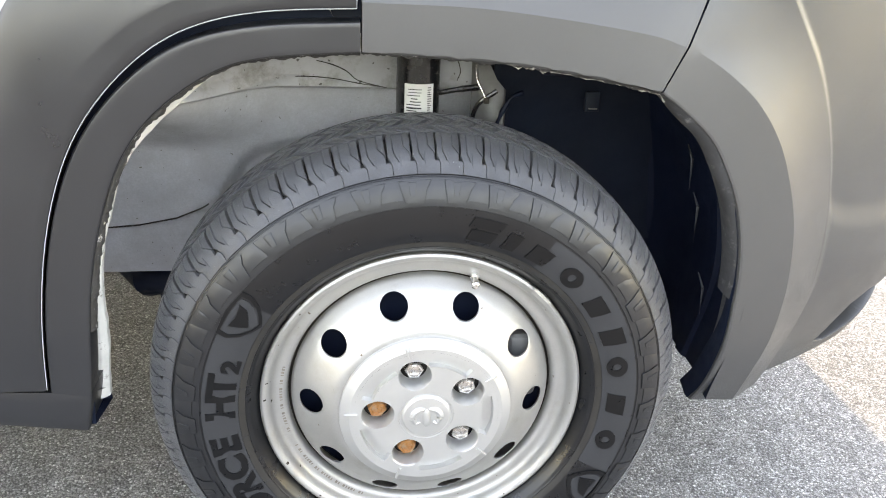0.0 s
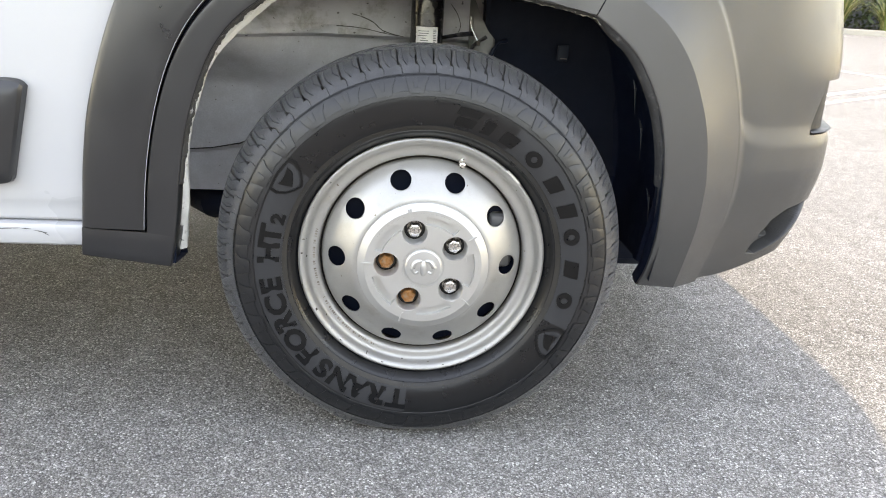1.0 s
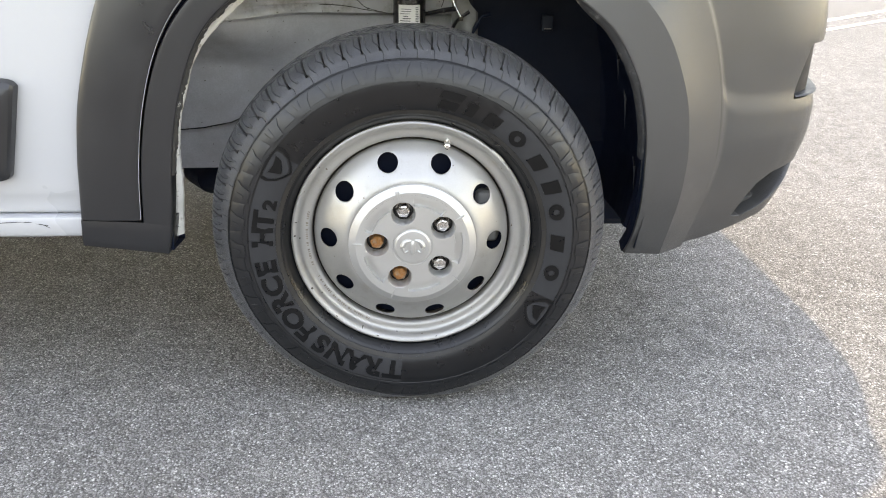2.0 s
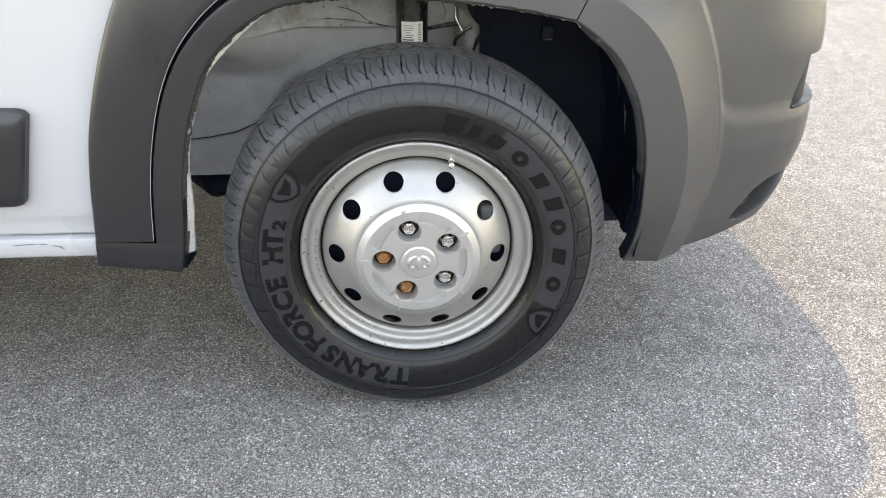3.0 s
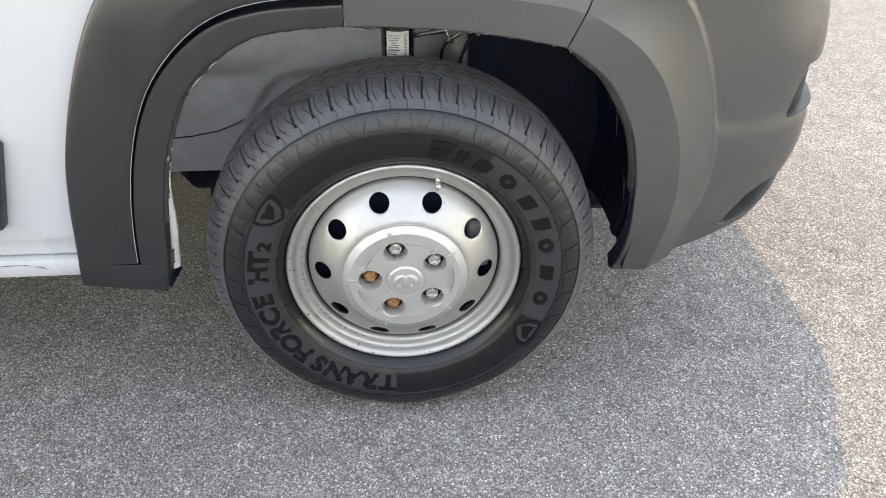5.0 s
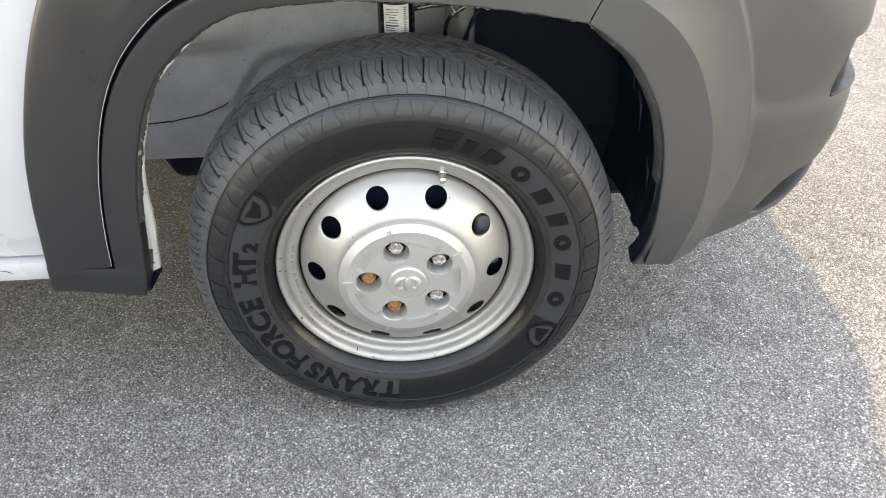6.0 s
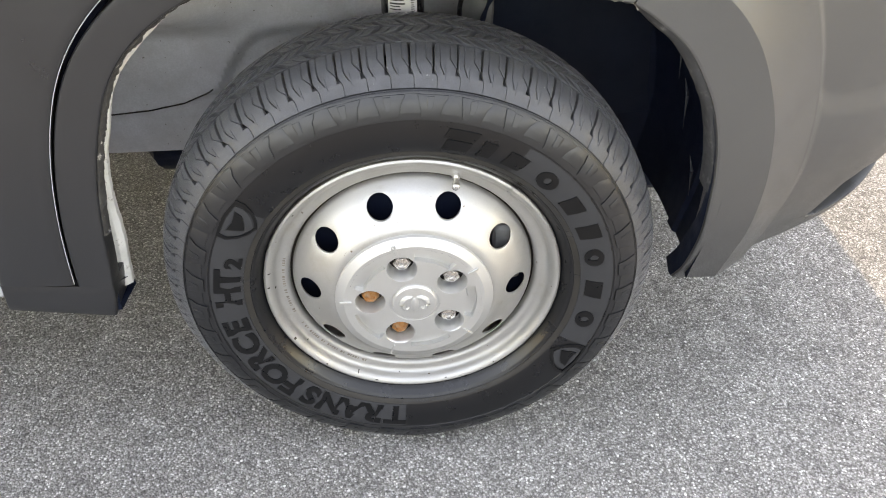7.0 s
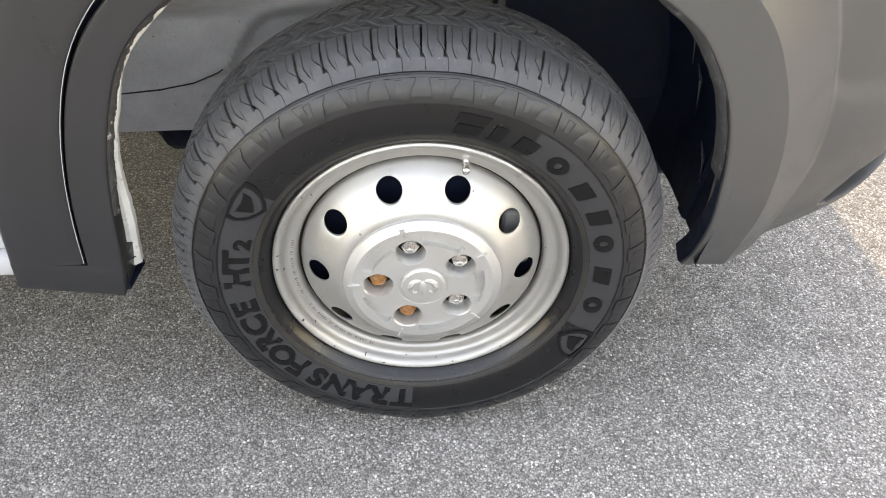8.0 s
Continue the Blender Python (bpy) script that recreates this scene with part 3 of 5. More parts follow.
# small moulded data near the bead, too small to read: plain bars
bm = bmesh.new()
for i, a in enumerate(list(np.linspace(-62, -94, 34)) + list(np.linspace(62, 22, 40)) + list(np.linspace(152, 118, 26))):
    if i % 7 == 3:
        continue
    for r in (0.2398,):
        q = [(a - 0.3, r), (a + 0.3, r), (a + 0.3, r + 0.004), (a - 0.3, r + 0.004)]
        plate(bm, q, 0.0005, 0.0)
for a in (-96, -58, 98, 131, 171, 189, 208, -20, 5, 23, 55):
    plate(bm, [(a - 0.12, 0.2385), (a + 0.12, 0.2385), (a + 0.12, 0.2465), (a - 0.12, 0.2465)], 0.0008)
tagged(part("moulded_data", bm, RUBBER_BAND, wheel), kind="stuff")

# plastic centre cap with nut wells and shallow windows
FACE = -0.0105
bm = bmesh.new()
lathe(bm, [(0.1160, 0.006), (0.1160, -0.0030), (0.1156, -0.0042), (0.1146, -0.0050), (0.1060, -0.0086), (0.1045, -0.0098), (0.1030, FACE), (0.1000, FACE), (0.098, FACE)], 140)
lathe(bm, [(0.0370, FACE), (0.0362, FACE + 0.0012), (0.0335, FACE + 0.0014), (0.0325, FACE - 0.0012), (0.0300, FACE - 0.0030), (0.020, FACE - 0.0042), (0.008, FACE - 0.0046), (0.0005, FACE - 0.0047)], 72)
NUTS = [105 - 72 * k for k in range(5)]
# outline of a well's field, wide within and narrow beyond the windows' inner edge
FIELD = [(-21, 0.037), (0, 0.037), (21, 0.037), (21, 0.0765), (14.8, 0.0765), (14.8, 0.098), (-14.8, 0.098), (-14.8, 0.0765), (-21, 0.0765)]
FIELD = [(a0 + (a1 - a0) * k / 6, r0 + (r1 - r0) * k / 6) for (a0, r0), (a1, r1) in zip(FIELD, FIELD[1:] + FIELD[:1]) for k in range(6)]
for an in NUTS:
    loop, hole = [], []
    for da, r in FIELD:
        t = math.atan2(r * math.cos(radians(da)) - 0.065, r * math.sin(radians(da)))
        loop.append((an + da, r))
        px, pr = 0.0218 * math.cos(t), 0.065 + 0.0218 * math.sin(t)
        hole.append((an + math.degrees(math.atan2(px, pr)), math.hypot(px, pr)))
    rows = []
    for f, dy in ((0, 0), (0.5, 0), (0.93, 0), (1, 0.0012)):
        rows.append([wp(a0 + (a1 - a0) * f, r0 + (r1 - r0) * f, FACE + dy) for (a0, r0), (a1, r1) in zip(loop, hole)])
    for s, dy in ((0.965, 0.0045), (0.88, 0.021), (0.84, 0.0235)):
        cx0, cz0 = 0.065 * math.cos(radians(an)), 0.065 * math.sin(radians(an))
        row = []
        for a, r in hole:
            hx, hz = r * math.cos(radians(a)), r * math.sin(radians(a))
            row.append((cx0 + (hx - cx0) * s, FACE + dy, CZ + cz0 + (hz - cz0) * s))
        rows.append(row)
    grid_faces(bm, rows, close=True)
    # window between this well and the next
    aw = an - 36
    grid_faces(bm, [[wp(aw + a, r, FACE) for a in np.linspace(-15, 15, 7)] for r in (0.037, 0.05, 0.0765)])
    ga = [-21.2, -20.2, -19.7] + list(np.linspace(-14, 14, 5)) + [19.7, 20.2, 21.2]
    gr = [0.0765, 0.0772, 0.0780, 0.084, 0.0905, 0.0915, 0.098]
    grid_faces(bm, [[wp(aw + a, r, FACE + (0.0085 if abs(a) < 20 and 0.0775 < r < 0.0910 else 0.0)) for a in ga] for r in gr])
bmesh.ops.remove_doubles(bm, verts=bm.verts, dist=2e-5)
part("hub_cap", bm, CAP, wheel, "silver plastic hub cap with five nut wells", sharp=24, outward=True)
for an in NUTS:
    for da in ((-1.2, 1.2) if an == 105 else (0.0,)):
        bm = bmesh.new()
        pts = [(an + da - 0.75, 0.0925), (an + da + 0.75, 0.0925), (an + da + 0.6, 0.1095), (an + da - 0.6, 0.1095)]
        vs = grid_faces(bm, [[wp(a, r, FACE + 0.0005) for a, r in pts], [wp(a, r, FACE - 0.0026) for a, r in pts]], True)
        bm.faces.new(vs[1])
        part("cap_tick", bm, CAP, wheel)
bm = bmesh.new()
def dome(bm, cx, cz, rx, rz, h, base, n=20, m=5):
    rows = []
    for j in range(m + 1):
        f = math.sin(j / m * math.pi / 2)
        rows.append([(cx + rx * math.cos(j / m * math.pi / 2) * math.cos(t) + 1e-6 * t, base - h * f, CZ + cz + rz * math.cos(j / m * math.pi / 2) * math.sin(t)) for t in np.linspace(0, 2 * math.pi, n, endpoint=False)])
    vs = grid_faces(bm, rows, True)
    bm.faces.new(vs[-1])
dome(bm, 0.0, -0.001, 0.0062, 0.0150, 0.0042, FACE - 0.0034)
for sd in (-1, 1):
    ar = curve([(sd * 0.003, FACE - 0.0040, CZ + 0.0135), (sd * 0.012, FACE - 0.0042, CZ + 0.012), (sd * 0.0185, FACE - 0.0036, CZ + 0.002), (sd * 0.0145, FACE - 0.0036, CZ - 0.009), (sd * 0.0085, FACE - 0.0042, CZ - 0.0065)], 16)
    tube(bm, ar, [0.0014 + 0.0036 * math.sin(math.pi * (k + 1) / 17) for k in range(16)], 8)
part("cap_emblem", bm, CAP, wheel, "plain raised silver emblem")

# wheel nuts
def nut_mesh():
    bm = bmesh.new()
    rows = []
    for y, k, hx in ((0.018, 1.22, 0), (0.0135, 1.22, 0), (0.0125, 1.0, 1), (0.0005, 1.0, 1), (-0.0022, 0.90, 1), (-0.0030, 0.74, 0), (-0.0012, 0.66, 0), (0.0008, 0.60, 0), (0.0000, 0.30, 0), (-0.0002, 0.05, 0)):
        row = []
        for j in range(36):
            t = 2 * math.pi * j / 36
            rr = 0.0112 * k / (math.cos((t % (math.pi / 3)) - math.pi / 6) if hx else 1.0)
            row.append((rr * math.cos(t), y, rr * math.sin(t)))
        rows.append(row)
    grid_faces(bm, rows, True)
    return bm


for k, an in enumerate(NUTS):
    nut = part("lug_nut", nut_mesh(), RUST if k in (3, 4) else NUT, wheel, "rusty orange lug nut" if k in (3, 4) else "bare steel lug nut", sharp=20)
    nut.location = (0.065 * math.cos(radians(an)), 0.004, CZ + 0.065 * math.sin(radians(an)))
    nut.rotation_euler = (0, radians(17 * k), 0)
# valve
bm = bmesh.new()
c70, s70 = math.cos(radians(70.8)), math.sin(radians(70.8))
def vpt(r, y):
    return (r * c70, y, CZ + r * s70)
tube(bm, [vpt(0.193, 0.055), vpt(0.1905, 0.040)], 0.0058, 14)
tube(bm, [vpt(0.1905, 0.041), vpt(0.1885, 0.030)], 0.0042, 14)
tube(bm, [vpt(0.1888, 0.031), vpt(0.1880, 0.0285), vpt(0.1872, 0.0225), vpt(0.1870, 0.0205)], [0.0050, 0.0058, 0.0054, 0.0032], 14)
part("valve_stem", bm, CHROME, wheel, "chrome tyre valve with metal cap")
# clip-on balance weight, chipped
bm = bmesh.new()
rows = []
for a in np.linspace(42, 50.5, 8):
    rows.append([wp(a, r, y) for r, y in ((0.2235, 0.0285), (0.2225, 0.0235), (0.2185, 0.0222), (0.2130, 0.0243), (0.2085, 0.0305), (0.2085, 0.036))])
vs = grid_faces(bm, rows)
part("balance_weight", bm, STEEL, wheel, "dull grey clip-on balance weight")
# worn marks on the rim lip, and a stamped row inside it (unreadable: plain bars)
def rim_mark(name, a, da, r0, r1, mat):
    bm = bmesh.new()
    ry = sorted([(p[0], p[1]) for p in RIM if p[0] < 0.2195 and p[1] < 0.05])
    f = lambda r: float(np.interp(r, [p[0] for p in ry], [p[1] for p in ry])) - 0.0005
    grid_faces(bm, [[wp(a + da * u, r, f(r)) for u in (-0.5, -0.1, 0.5)] for r in np.linspace(r0, r1, 4)])
    return part(name, bm, mat, wheel)


for a, da, r0, r1 in ((171, 0.5, 0.209, 0.2185), (178, 0.7, 0.213, 0.218), (180.5, 1.0, 0.206, 0.2075), (208, 1.1, 0.2115, 0.2145), (214, 0.6, 0.2055, 0.207), (228, 0.9, 0.214, 0.2165), (243, 0.5, 0.208, 0.212), (252, 1.3, 0.2135, 0.2150),
                      (262, 0.7, 0.2045, 0.206), (283, 0.9, 0.2125, 0.2138), (306, 0.6, 0.214, 0.217), (140, 0.8, 0.2135, 0.2152), (196, 0.4, 0.2155, 0.2185)):
    rim_mark("scuff", a, da, r0, r1, GRIME_SHADE)
for k, a in enumerate(np.linspace(166, 246, 62)):
    if k % 9 in (4, 7) or 24 < k < 30:
        continue
    rim_mark("stamped_mark", float(a), 0.5 + 0.25 * (k % 3), 0.1925, 0.1965, STAMP)
# brake behind the wheel
# black plate added behind the wheel holes, so their inside looks shaded
bm = bmesh.new()
lathe(bm, [(0.088, 0.064), (0.174, 0.066), (0.1785, 0.070), (0.1795, 0.082)], 72)
part("hole_shade_plate", bm, BLACK_PLASTIC, wheel, "black plate added behind the wheel holes as their shade")
bm = bmesh.new()
lathe(bm, [(0.02, 0.075), (0.15, 0.075), (0.15, 0.10), (0.02, 0.10)], 64)
lathe(bm, [(0.001, 0.02), (0.085, 0.02), (0.09, 0.03), (0.09, 0.075)], 48)
part("brake_disc", bm, DARK_METAL, wheel, "dark steel brake disc")
bm = bmesh.new()
box(bm, (0.118, 0.050, CZ - 0.02), (0.166, 0.14, CZ + 0.085), 0.012)
part("brake_calliper", bm, GREY_METAL, wheel, "grey cast brake calliper")

# ---- arch trims ----
E_REAR = [(-0.437, 0.006, 0.338), (-0.430, 0.004, 0.37), (-0.421, 0.002, 0.43), (-0.415, 0.0, 0.485), (-0.408, 0.0, 0.535), (-0.396, 0.0, 0.592), (-0.378, 0.0, 0.650), (-0.352, 0.0, 0.709), (-0.311, 0.0, 0.760), (-0.25, 0.0, 0.803), (-0.192, 0.0, 0.821), (-0.0885, 0.0, 0.8295)]
E_TOP = [(-0.0865, 0.0, 0.8295), (0.0, -0.002, 0.8265), (0.09, -0.003, 0.820), (0.199, -0.003, 0.804), (0.2605, -0.002, 0.791)]
E_FRONT = [(0.2625, -0.002, 0.7905), (0.293, 0.0, 0.770), (0.337, 0.003, 0.733), (0.368, 0.005, 0.688), (0.392, 0.008, 0.640), (0.407, 0.010, 0.59), (0.416, 0.013, 0.54), (0.420, 0.017, 0.50), (0.425, 0.026, 0.44), (0.428, 0.042, 0.39), (0.426, 0.062, 0.335), (0.421, 0.085, 0.295)]
A_TOP = [(-0.0865, 0.0, 0.886), (0.035, -0.002, 0.884), (0.136, -0.001, 0.8745), (0.243, 0.003, 0.859), (0.2885, 0.006, 0.8455)]
A_FRONT = [(0.2905, 0.006, 0.845), (0.346, 0.008, 0.813), (0.395, 0.012, 0.775), (0.437, 0.018, 0.723), (0.467, 0.023, 0.663), (0.488, 0.028, 0.605), (0.500, 0.033, 0.545), (0.505, 0.037, 0.495), (0.504, 0.045, 0.425), (0.500, 0.063, 0.362), (0.495, 0.089, 0.289)]
B_FRONT = [(0.358, 0.02, 1.0), (0.405, 0.033, 0.925), (0.447, 0.045, 0.868), (0.487, 0.055, 0.812), (0.523, 0.065, 0.742), (0.553, 0.077, 0.665), (0.574, 0.087, 0.585), (0.581, 0.092, 0.52), (0.582, 0.096, 0.46), (0.576, 0.105, 0.40), (0.565, 0.12, 0.335), (0.556, 0.134, 0.286)]
G_DOOR = [(-0.4785, 0.003, 0.403), (-0.4735, 0.0, 0.465), (-0.462, -0.003, 0.545), (-0.444, -0.004, 0.625), (-0.418, -0.004, 0.70), (-0.389, -0.004, 0.753), (-0.346, -0.004, 0.802), (-0.294, -0.004, 0.845), (-0.24, -0.004, 0.864), (-0.19, -0.004, 0.873), (-0.0925, -0.004, 0.877)]
D_DOOR = [(-0.583, 0.008, 0.4045), (-0.578, 0.008, 0.459), (-0.572, 0.008, 0.52), (-0.558, 0.008, 0.605), (-0.534, 0.008, 0.69), (-0.507, 0.009, 0.765), (-0.476, 0.010, 0.832), (-0.44, 0.012, 0.888), (-0.385, 0.02, 0.95), (-0.26, 0.03, 1.01), (-0.0925, 0.035, 1.04)]
G_BAND = [(-0.4752, 0.006, 0.398), (-0.4703, 0.003, 0.465), (-0.4588, 0.0, 0.545), (-0.4408, 0.0, 0.6232), (-0.4140, 0.0, 0.6985), (-0.3840, 0.0, 0.750), (-0.340, 0.0, 0.7965), (-0.289, 0.0, 0.836), (-0.237, 0.0, 0.851), (-0.188, 0.0, 0.859), (-0.0885, 0.0, 0.863)]

# rear arch band with its foot under the door
bm = bmesh.new()
N = 60
e_all = curve(E_REAR, 400)
i0 = int(np.argmin(np.abs(e_all[:60, 2] - 0.392)))
e_up = curve(e_all[i0::6].tolist() + [e_all[-1].tolist()], N)
panel(bm, e_up, fair(curve(G_BAND, N)), 8, 0.004, 0.030, rim_ends=False)
foot0 = curve([(-0.4375, 0.008, 0.336), (-0.433, 0.006, 0.355), (-0.428, 0.004, 0.378), (-0.4255, 0.003, 0.396)], 8)
foot1 = curve([(-0.5885, 0.014, 0.3515), (-0.588, 0.012, 0.362), (-0.5855, 0.010, 0.38), (-0.5835, 0.009, 0.4015)], 8)
foot1[-1][2] = 0.4015
mid = [(f0 + (f1 - f0) * 1.0) for f0, f1 in zip(foot0, foot1)]
panel(bm, foot0, mid, 12, 0.005, 0.06)
part("rear_arch_trim", bm, PLASTIC, van, "dark grey grained plastic arch trim")
# deep inner corner of the foot
bm = bmesh.new()
rows = []
for p in curve(E_REAR, 60):
    z = p[2]
    k = 1 - smoothstep(0.335, 0.372, z)
    dep = 0.030 + 0.075 * k
    rows.append([(p[0] - 0.0005, 0.010, z), (p[0] - 0.001, 0.020, z - 0.002 * k), (p[0] - 0.002 - 0.006 * k, dep, z - 0.014 * k), (p[0] - 0.07, dep + 0.003, z + 0.004)])
grid_faces(bm, rows)
grid_faces(bm, [[(-0.4385, 0.012, 0.336), (-0.447, 0.105, 0.320)], [(-0.5885, 0.02, 0.350), (-0.55, 0.105, 0.335)]])
bmesh.ops.remove_doubles(bm, verts=bm.verts, dist=0.002)
foot_in = [(-0.4275, 0.020, 0.389), (-0.4255, 0.078, 0.358), (-0.4243, 0.078, 0.3385), (-0.4305, 0.018, 0.3400)]
grid_faces(bm, [foot_in, [(x - 0.05, y, z) for x, y, z in foot_in]], True)
part("arch_trim_return", bm, BLACK_PLASTIC, van)
# door part of the arch
bm = bmesh.new()
g = fair(curve(G_DOOR, N))
d = curve(D_DOOR, N)
c = []
for i in range(N):
    t = g[min(i + 1, N - 1)] - g[max(i - 1, 0)]
    out = np.array([-t[2], 0, t[0]]) / np.linalg.norm(t)
    c.append(g[i] + out * (0.036 - 0.008 * i / (N - 1)))
c = np.array(c)
c[0][2], c[-1][0] = 0.4035, -0.0925
c[:, 1] = g[:, 1] + 0.0005
rows = []
for i, sink in [(0, 0.020), (0, 0.004), (0, 0.001)] + [(i, 0) for i in range(N)] + [(N - 1, 0.001), (N - 1, 0.005), (N - 1, 0.022)]:
    gi, ci, di = g[i], c[i], d[i]
    row = [gi + np.array([0, 0.024, 0]), gi + np.array([0, 0.005, 0]), gi + (ci - gi) * 0.03 + np.array([0, 0.0018, 0]), gi + (ci - gi) * 0.12] + [gi + (ci - gi) * f for f in (0.4, 0.7, 0.95, 1.0)]
    row += [ci + (di - ci) * f - np.array([0, 0.003 * math.sin(math.pi * f), 0]) for f in (0.06, 0.25, 0.45, 0.65, 0.8, 0.9)]
    row += [ci + (di - ci) * f + np.array([0, q, 0]) for f, q in ((0.95, 0.0008), (0.98, 0.003), (0.995, 0.007), (1.0, 0.013), (1.0, 0.030))]
    rows.append([p + np.array([0, sink, 0]) for p in row])
grid_faces(bm, rows)
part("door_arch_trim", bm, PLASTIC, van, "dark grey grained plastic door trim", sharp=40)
# thin pale tube along the door's edge, modelling its bright highlight
bm = bmesh.new()
tube(bm, [p + np.array([0.0003, 0.0030, -0.0002]) for p in g] + [(-0.0921, 0.0, 0.885), (-0.0921, 0.012, 0.95)], 0.00065, 6)
part("door_edge_highlight", bm, EDGE_HIGHLIGHT, van, "thin pale tube as the highlight of the door edge")
# wing part of the arch: lip and the face above it
bm = bmesh.new()
panel(bm, curve(E_TOP, 30), curve(A_TOP, 30), 6, 0.003, 0.03, rim_ends=False)
top_c = curve([(-0.0865, 0.075, 1.02), (0.10, 0.075, 1.02), (0.3555, 0.065, 1.0)], 30)
grid_faces(bm, [[a + (b - a) * t for a, b in zip(curve(A_TOP, 30), top_c)] for t in np.linspace(0, 1, 8)])
bmesh.ops.remove_doubles(bm, verts=bm.verts, dist=0.0035)
part("wing_arch_trim", bm, LIT_PLASTIC, van, "grey grained plastic wing trim, stronger light in its colour", sharp=12)

# ---- bumper ----
bm = bmesh.new()
NB = 56
ef, af = curve(E_FRONT, NB), curve(A_FRONT, NB)
rows = []
lip = []
for i in range(NB):
    lip.append([ef[i] + np.array([0.006, 0.045, 0.0]), ef[i] + np.array([0, 0.004, 0]), ef[i] + (af[i] - ef[i]) * 0.012 + np.array([0, 0.001, 0])] + [ef[i] + (af[i] - ef[i]) * t for t in (0.05, 0.25, 0.5, 0.75, 1.0)])
grid_faces(bm, lip)
# second band: from the crease to the ridge; at the top it runs up the joint with the wing
joint = curve([(0.2905, 0.006, 0.845), (0.3215, 0.032, 0.915), (0.3575, 0.064, 1.0)], 15)[::-1]
inner = np.vstack([joint[:-1], af])
grid_faces(bm, [[a + (b - a) * t for a, b in zip(inner, curve(B_FRONT, len(inner)))] for t in (0, 0.06, 0.25, 0.5, 0.75, 0.94, 1)])
bmesh.ops.remove_doubles(bm, verts=bm.verts, dist=1e-4)

PLAN = curve([(0.34, 0.012), (0.42, 0.035), (0.51, 0.063), (0.58, 0.088), (0.65, 0.112), (0.71, 0.135), (0.76, 0.158), (0.80, 0.185), (0.835, 0.228), (0.862, 0.29), (0.887, 0.38), (0.912, 0.5), (0.935, 0.7), (0.95, 1.0)], 600)
PS = np.concatenate([[0], np.cumsum(np.linalg.norm(np.diff(PLAN, axis=0), axis=1))])


def plan(s):
    i = min(len(PLAN) - 2, max(0, int(np.searchsorted(PS, s)) - 1))
    d = PLAN[i + 1] - PLAN[i]
    d = d / np.linalg.norm(d)
    return np.array([np.interp(s, PS, PLAN[:, 0]), np.interp(s, PS, PLAN[:, 1])]), np.array([-d[1], d[0]])


FOG = [(0.695, 0.338), (0.704, 0.378), (0.722, 0.410), (0.752, 0.430), (0.80, 0.440), (0.835, 0.437), (0.846, 0.428), (0.835, 0.41), (0.80, 0.375), (0.765, 0.352), (0.72, 0.333)]


def inside(px, pz, poly):
    """Signed distance to a closed outline, positive inside."""
    best, odd = 9.0, False
    for (x0, z0), (x1, z1) in zip(poly, poly[1:] + poly[:1]):
        t = max(0.0, min(1.0, ((px - x0) * (x1 - x0) + (pz - z0) * (z1 - z0)) / ((x1 - x0) ** 2 + (z1 - z0) ** 2)))
        best = min(best, math.hypot(px - x0 - t * (x1 - x0), pz - z0 - t * (z1 - z0)))
        if (z0 > pz) != (z1 > pz) and px < (x1 - x0) * (pz - z0) / (z1 - z0) + x0:
            odd = not odd
    return best if odd else -best


def bumper_point(s, z, left_s, left_in):
    p, n = plan(s)
    x = p[0]
    inn = 0.078 * (max(0.0, 0.52 - z) / 0.23) ** 1.5
    inn += left_in * math.exp(-(s - left_s) / 0.05)
    # the face stands back behind the crest of the ridge
    inn += 0.0065 * smoothstep(0.0, 0.024, s - left_s) * smoothstep(0.36, 0.46, z)
    # upper face stands back from the lower one, with a rounded corner beside the ridge
    k = smoothstep(0.558, 0.606, z - 0.035 * math.exp(-(s - left_s - 0.012) / 0.02)) if s > left_s + 0.008 else 0.0
    inn += k * (0.005 + 0.006 * smoothstep(0.70, 0.86, x))
    w = smoothstep(0.62, 0.78, x)
    inn += w * (0.026 * smoothstep(0.695, 0.90, z) - 0.007 * smoothstep(0.60, 0.70, z))
    x0 = 0.756 + (z - 0.588) * 0.20
    inn += 0.062 * smoothstep(x0, x0 + 0.009, x) * smoothstep(0.584, 0.590, z) * (1 - smoothstep(0.684, 0.688, z))
    f = inside(x, z, FOG)
    if f > -0.004:
        inn += 0.055 * smoothstep(-0.004, 0.009, f)
        inn -= 0.030 * smoothstep(0.002, 0.010, f) * (1 - smoothstep(0.362, 0.374, z))
    q = p + n * inn
    return (q[0], q[1], z)


bl = curve(B_FRONT, 240)
rows = []
for z in [0.272, 0.278] + list(np.arange(0.284, 0.32, 0.0024)) + list(np.arange(0.32, 0.45, 0.0013)) + list(np.arange(0.45, 0.50, 0.0024)) + list(np.arange(0.50, 0.71, 0.0024)) + list(np.linspace(0.712, 1.0, 24)):
    bx, by = (float(np.interp(max(z, 0.287), bl[::-1, 2], bl[::-1, k])) for k in (0, 1))
    ls = float(np.interp(bx, PLAN[:, 0], PS))
    pl, nn = plan(ls)
    base_in = 0.078 * (max(0.0, 0.52 - max(z, 0.287)) / 0.23) ** 1.5
    li = (by - (pl[1] + nn[1] * base_in)) / max(nn[1], 0.3) + 0.0015
    ss = np.concatenate([np.linspace(ls, 0.62, 280), np.linspace(0.62, PS[-1], 24)[1:]])
    row = [bumper_point(s, z, ls, li) for s in ss]
    lift = []
    for (x, y, zz) in row:
        zb = 0.284 + 0.045 * smoothstep(0.60, 0.80, x)
        lift.append((x, y + (0.02 if z < 0.28 else 0.0), max(zz, zb) if z > 0.275 else zb - 0.004))
    rows.append(lift)
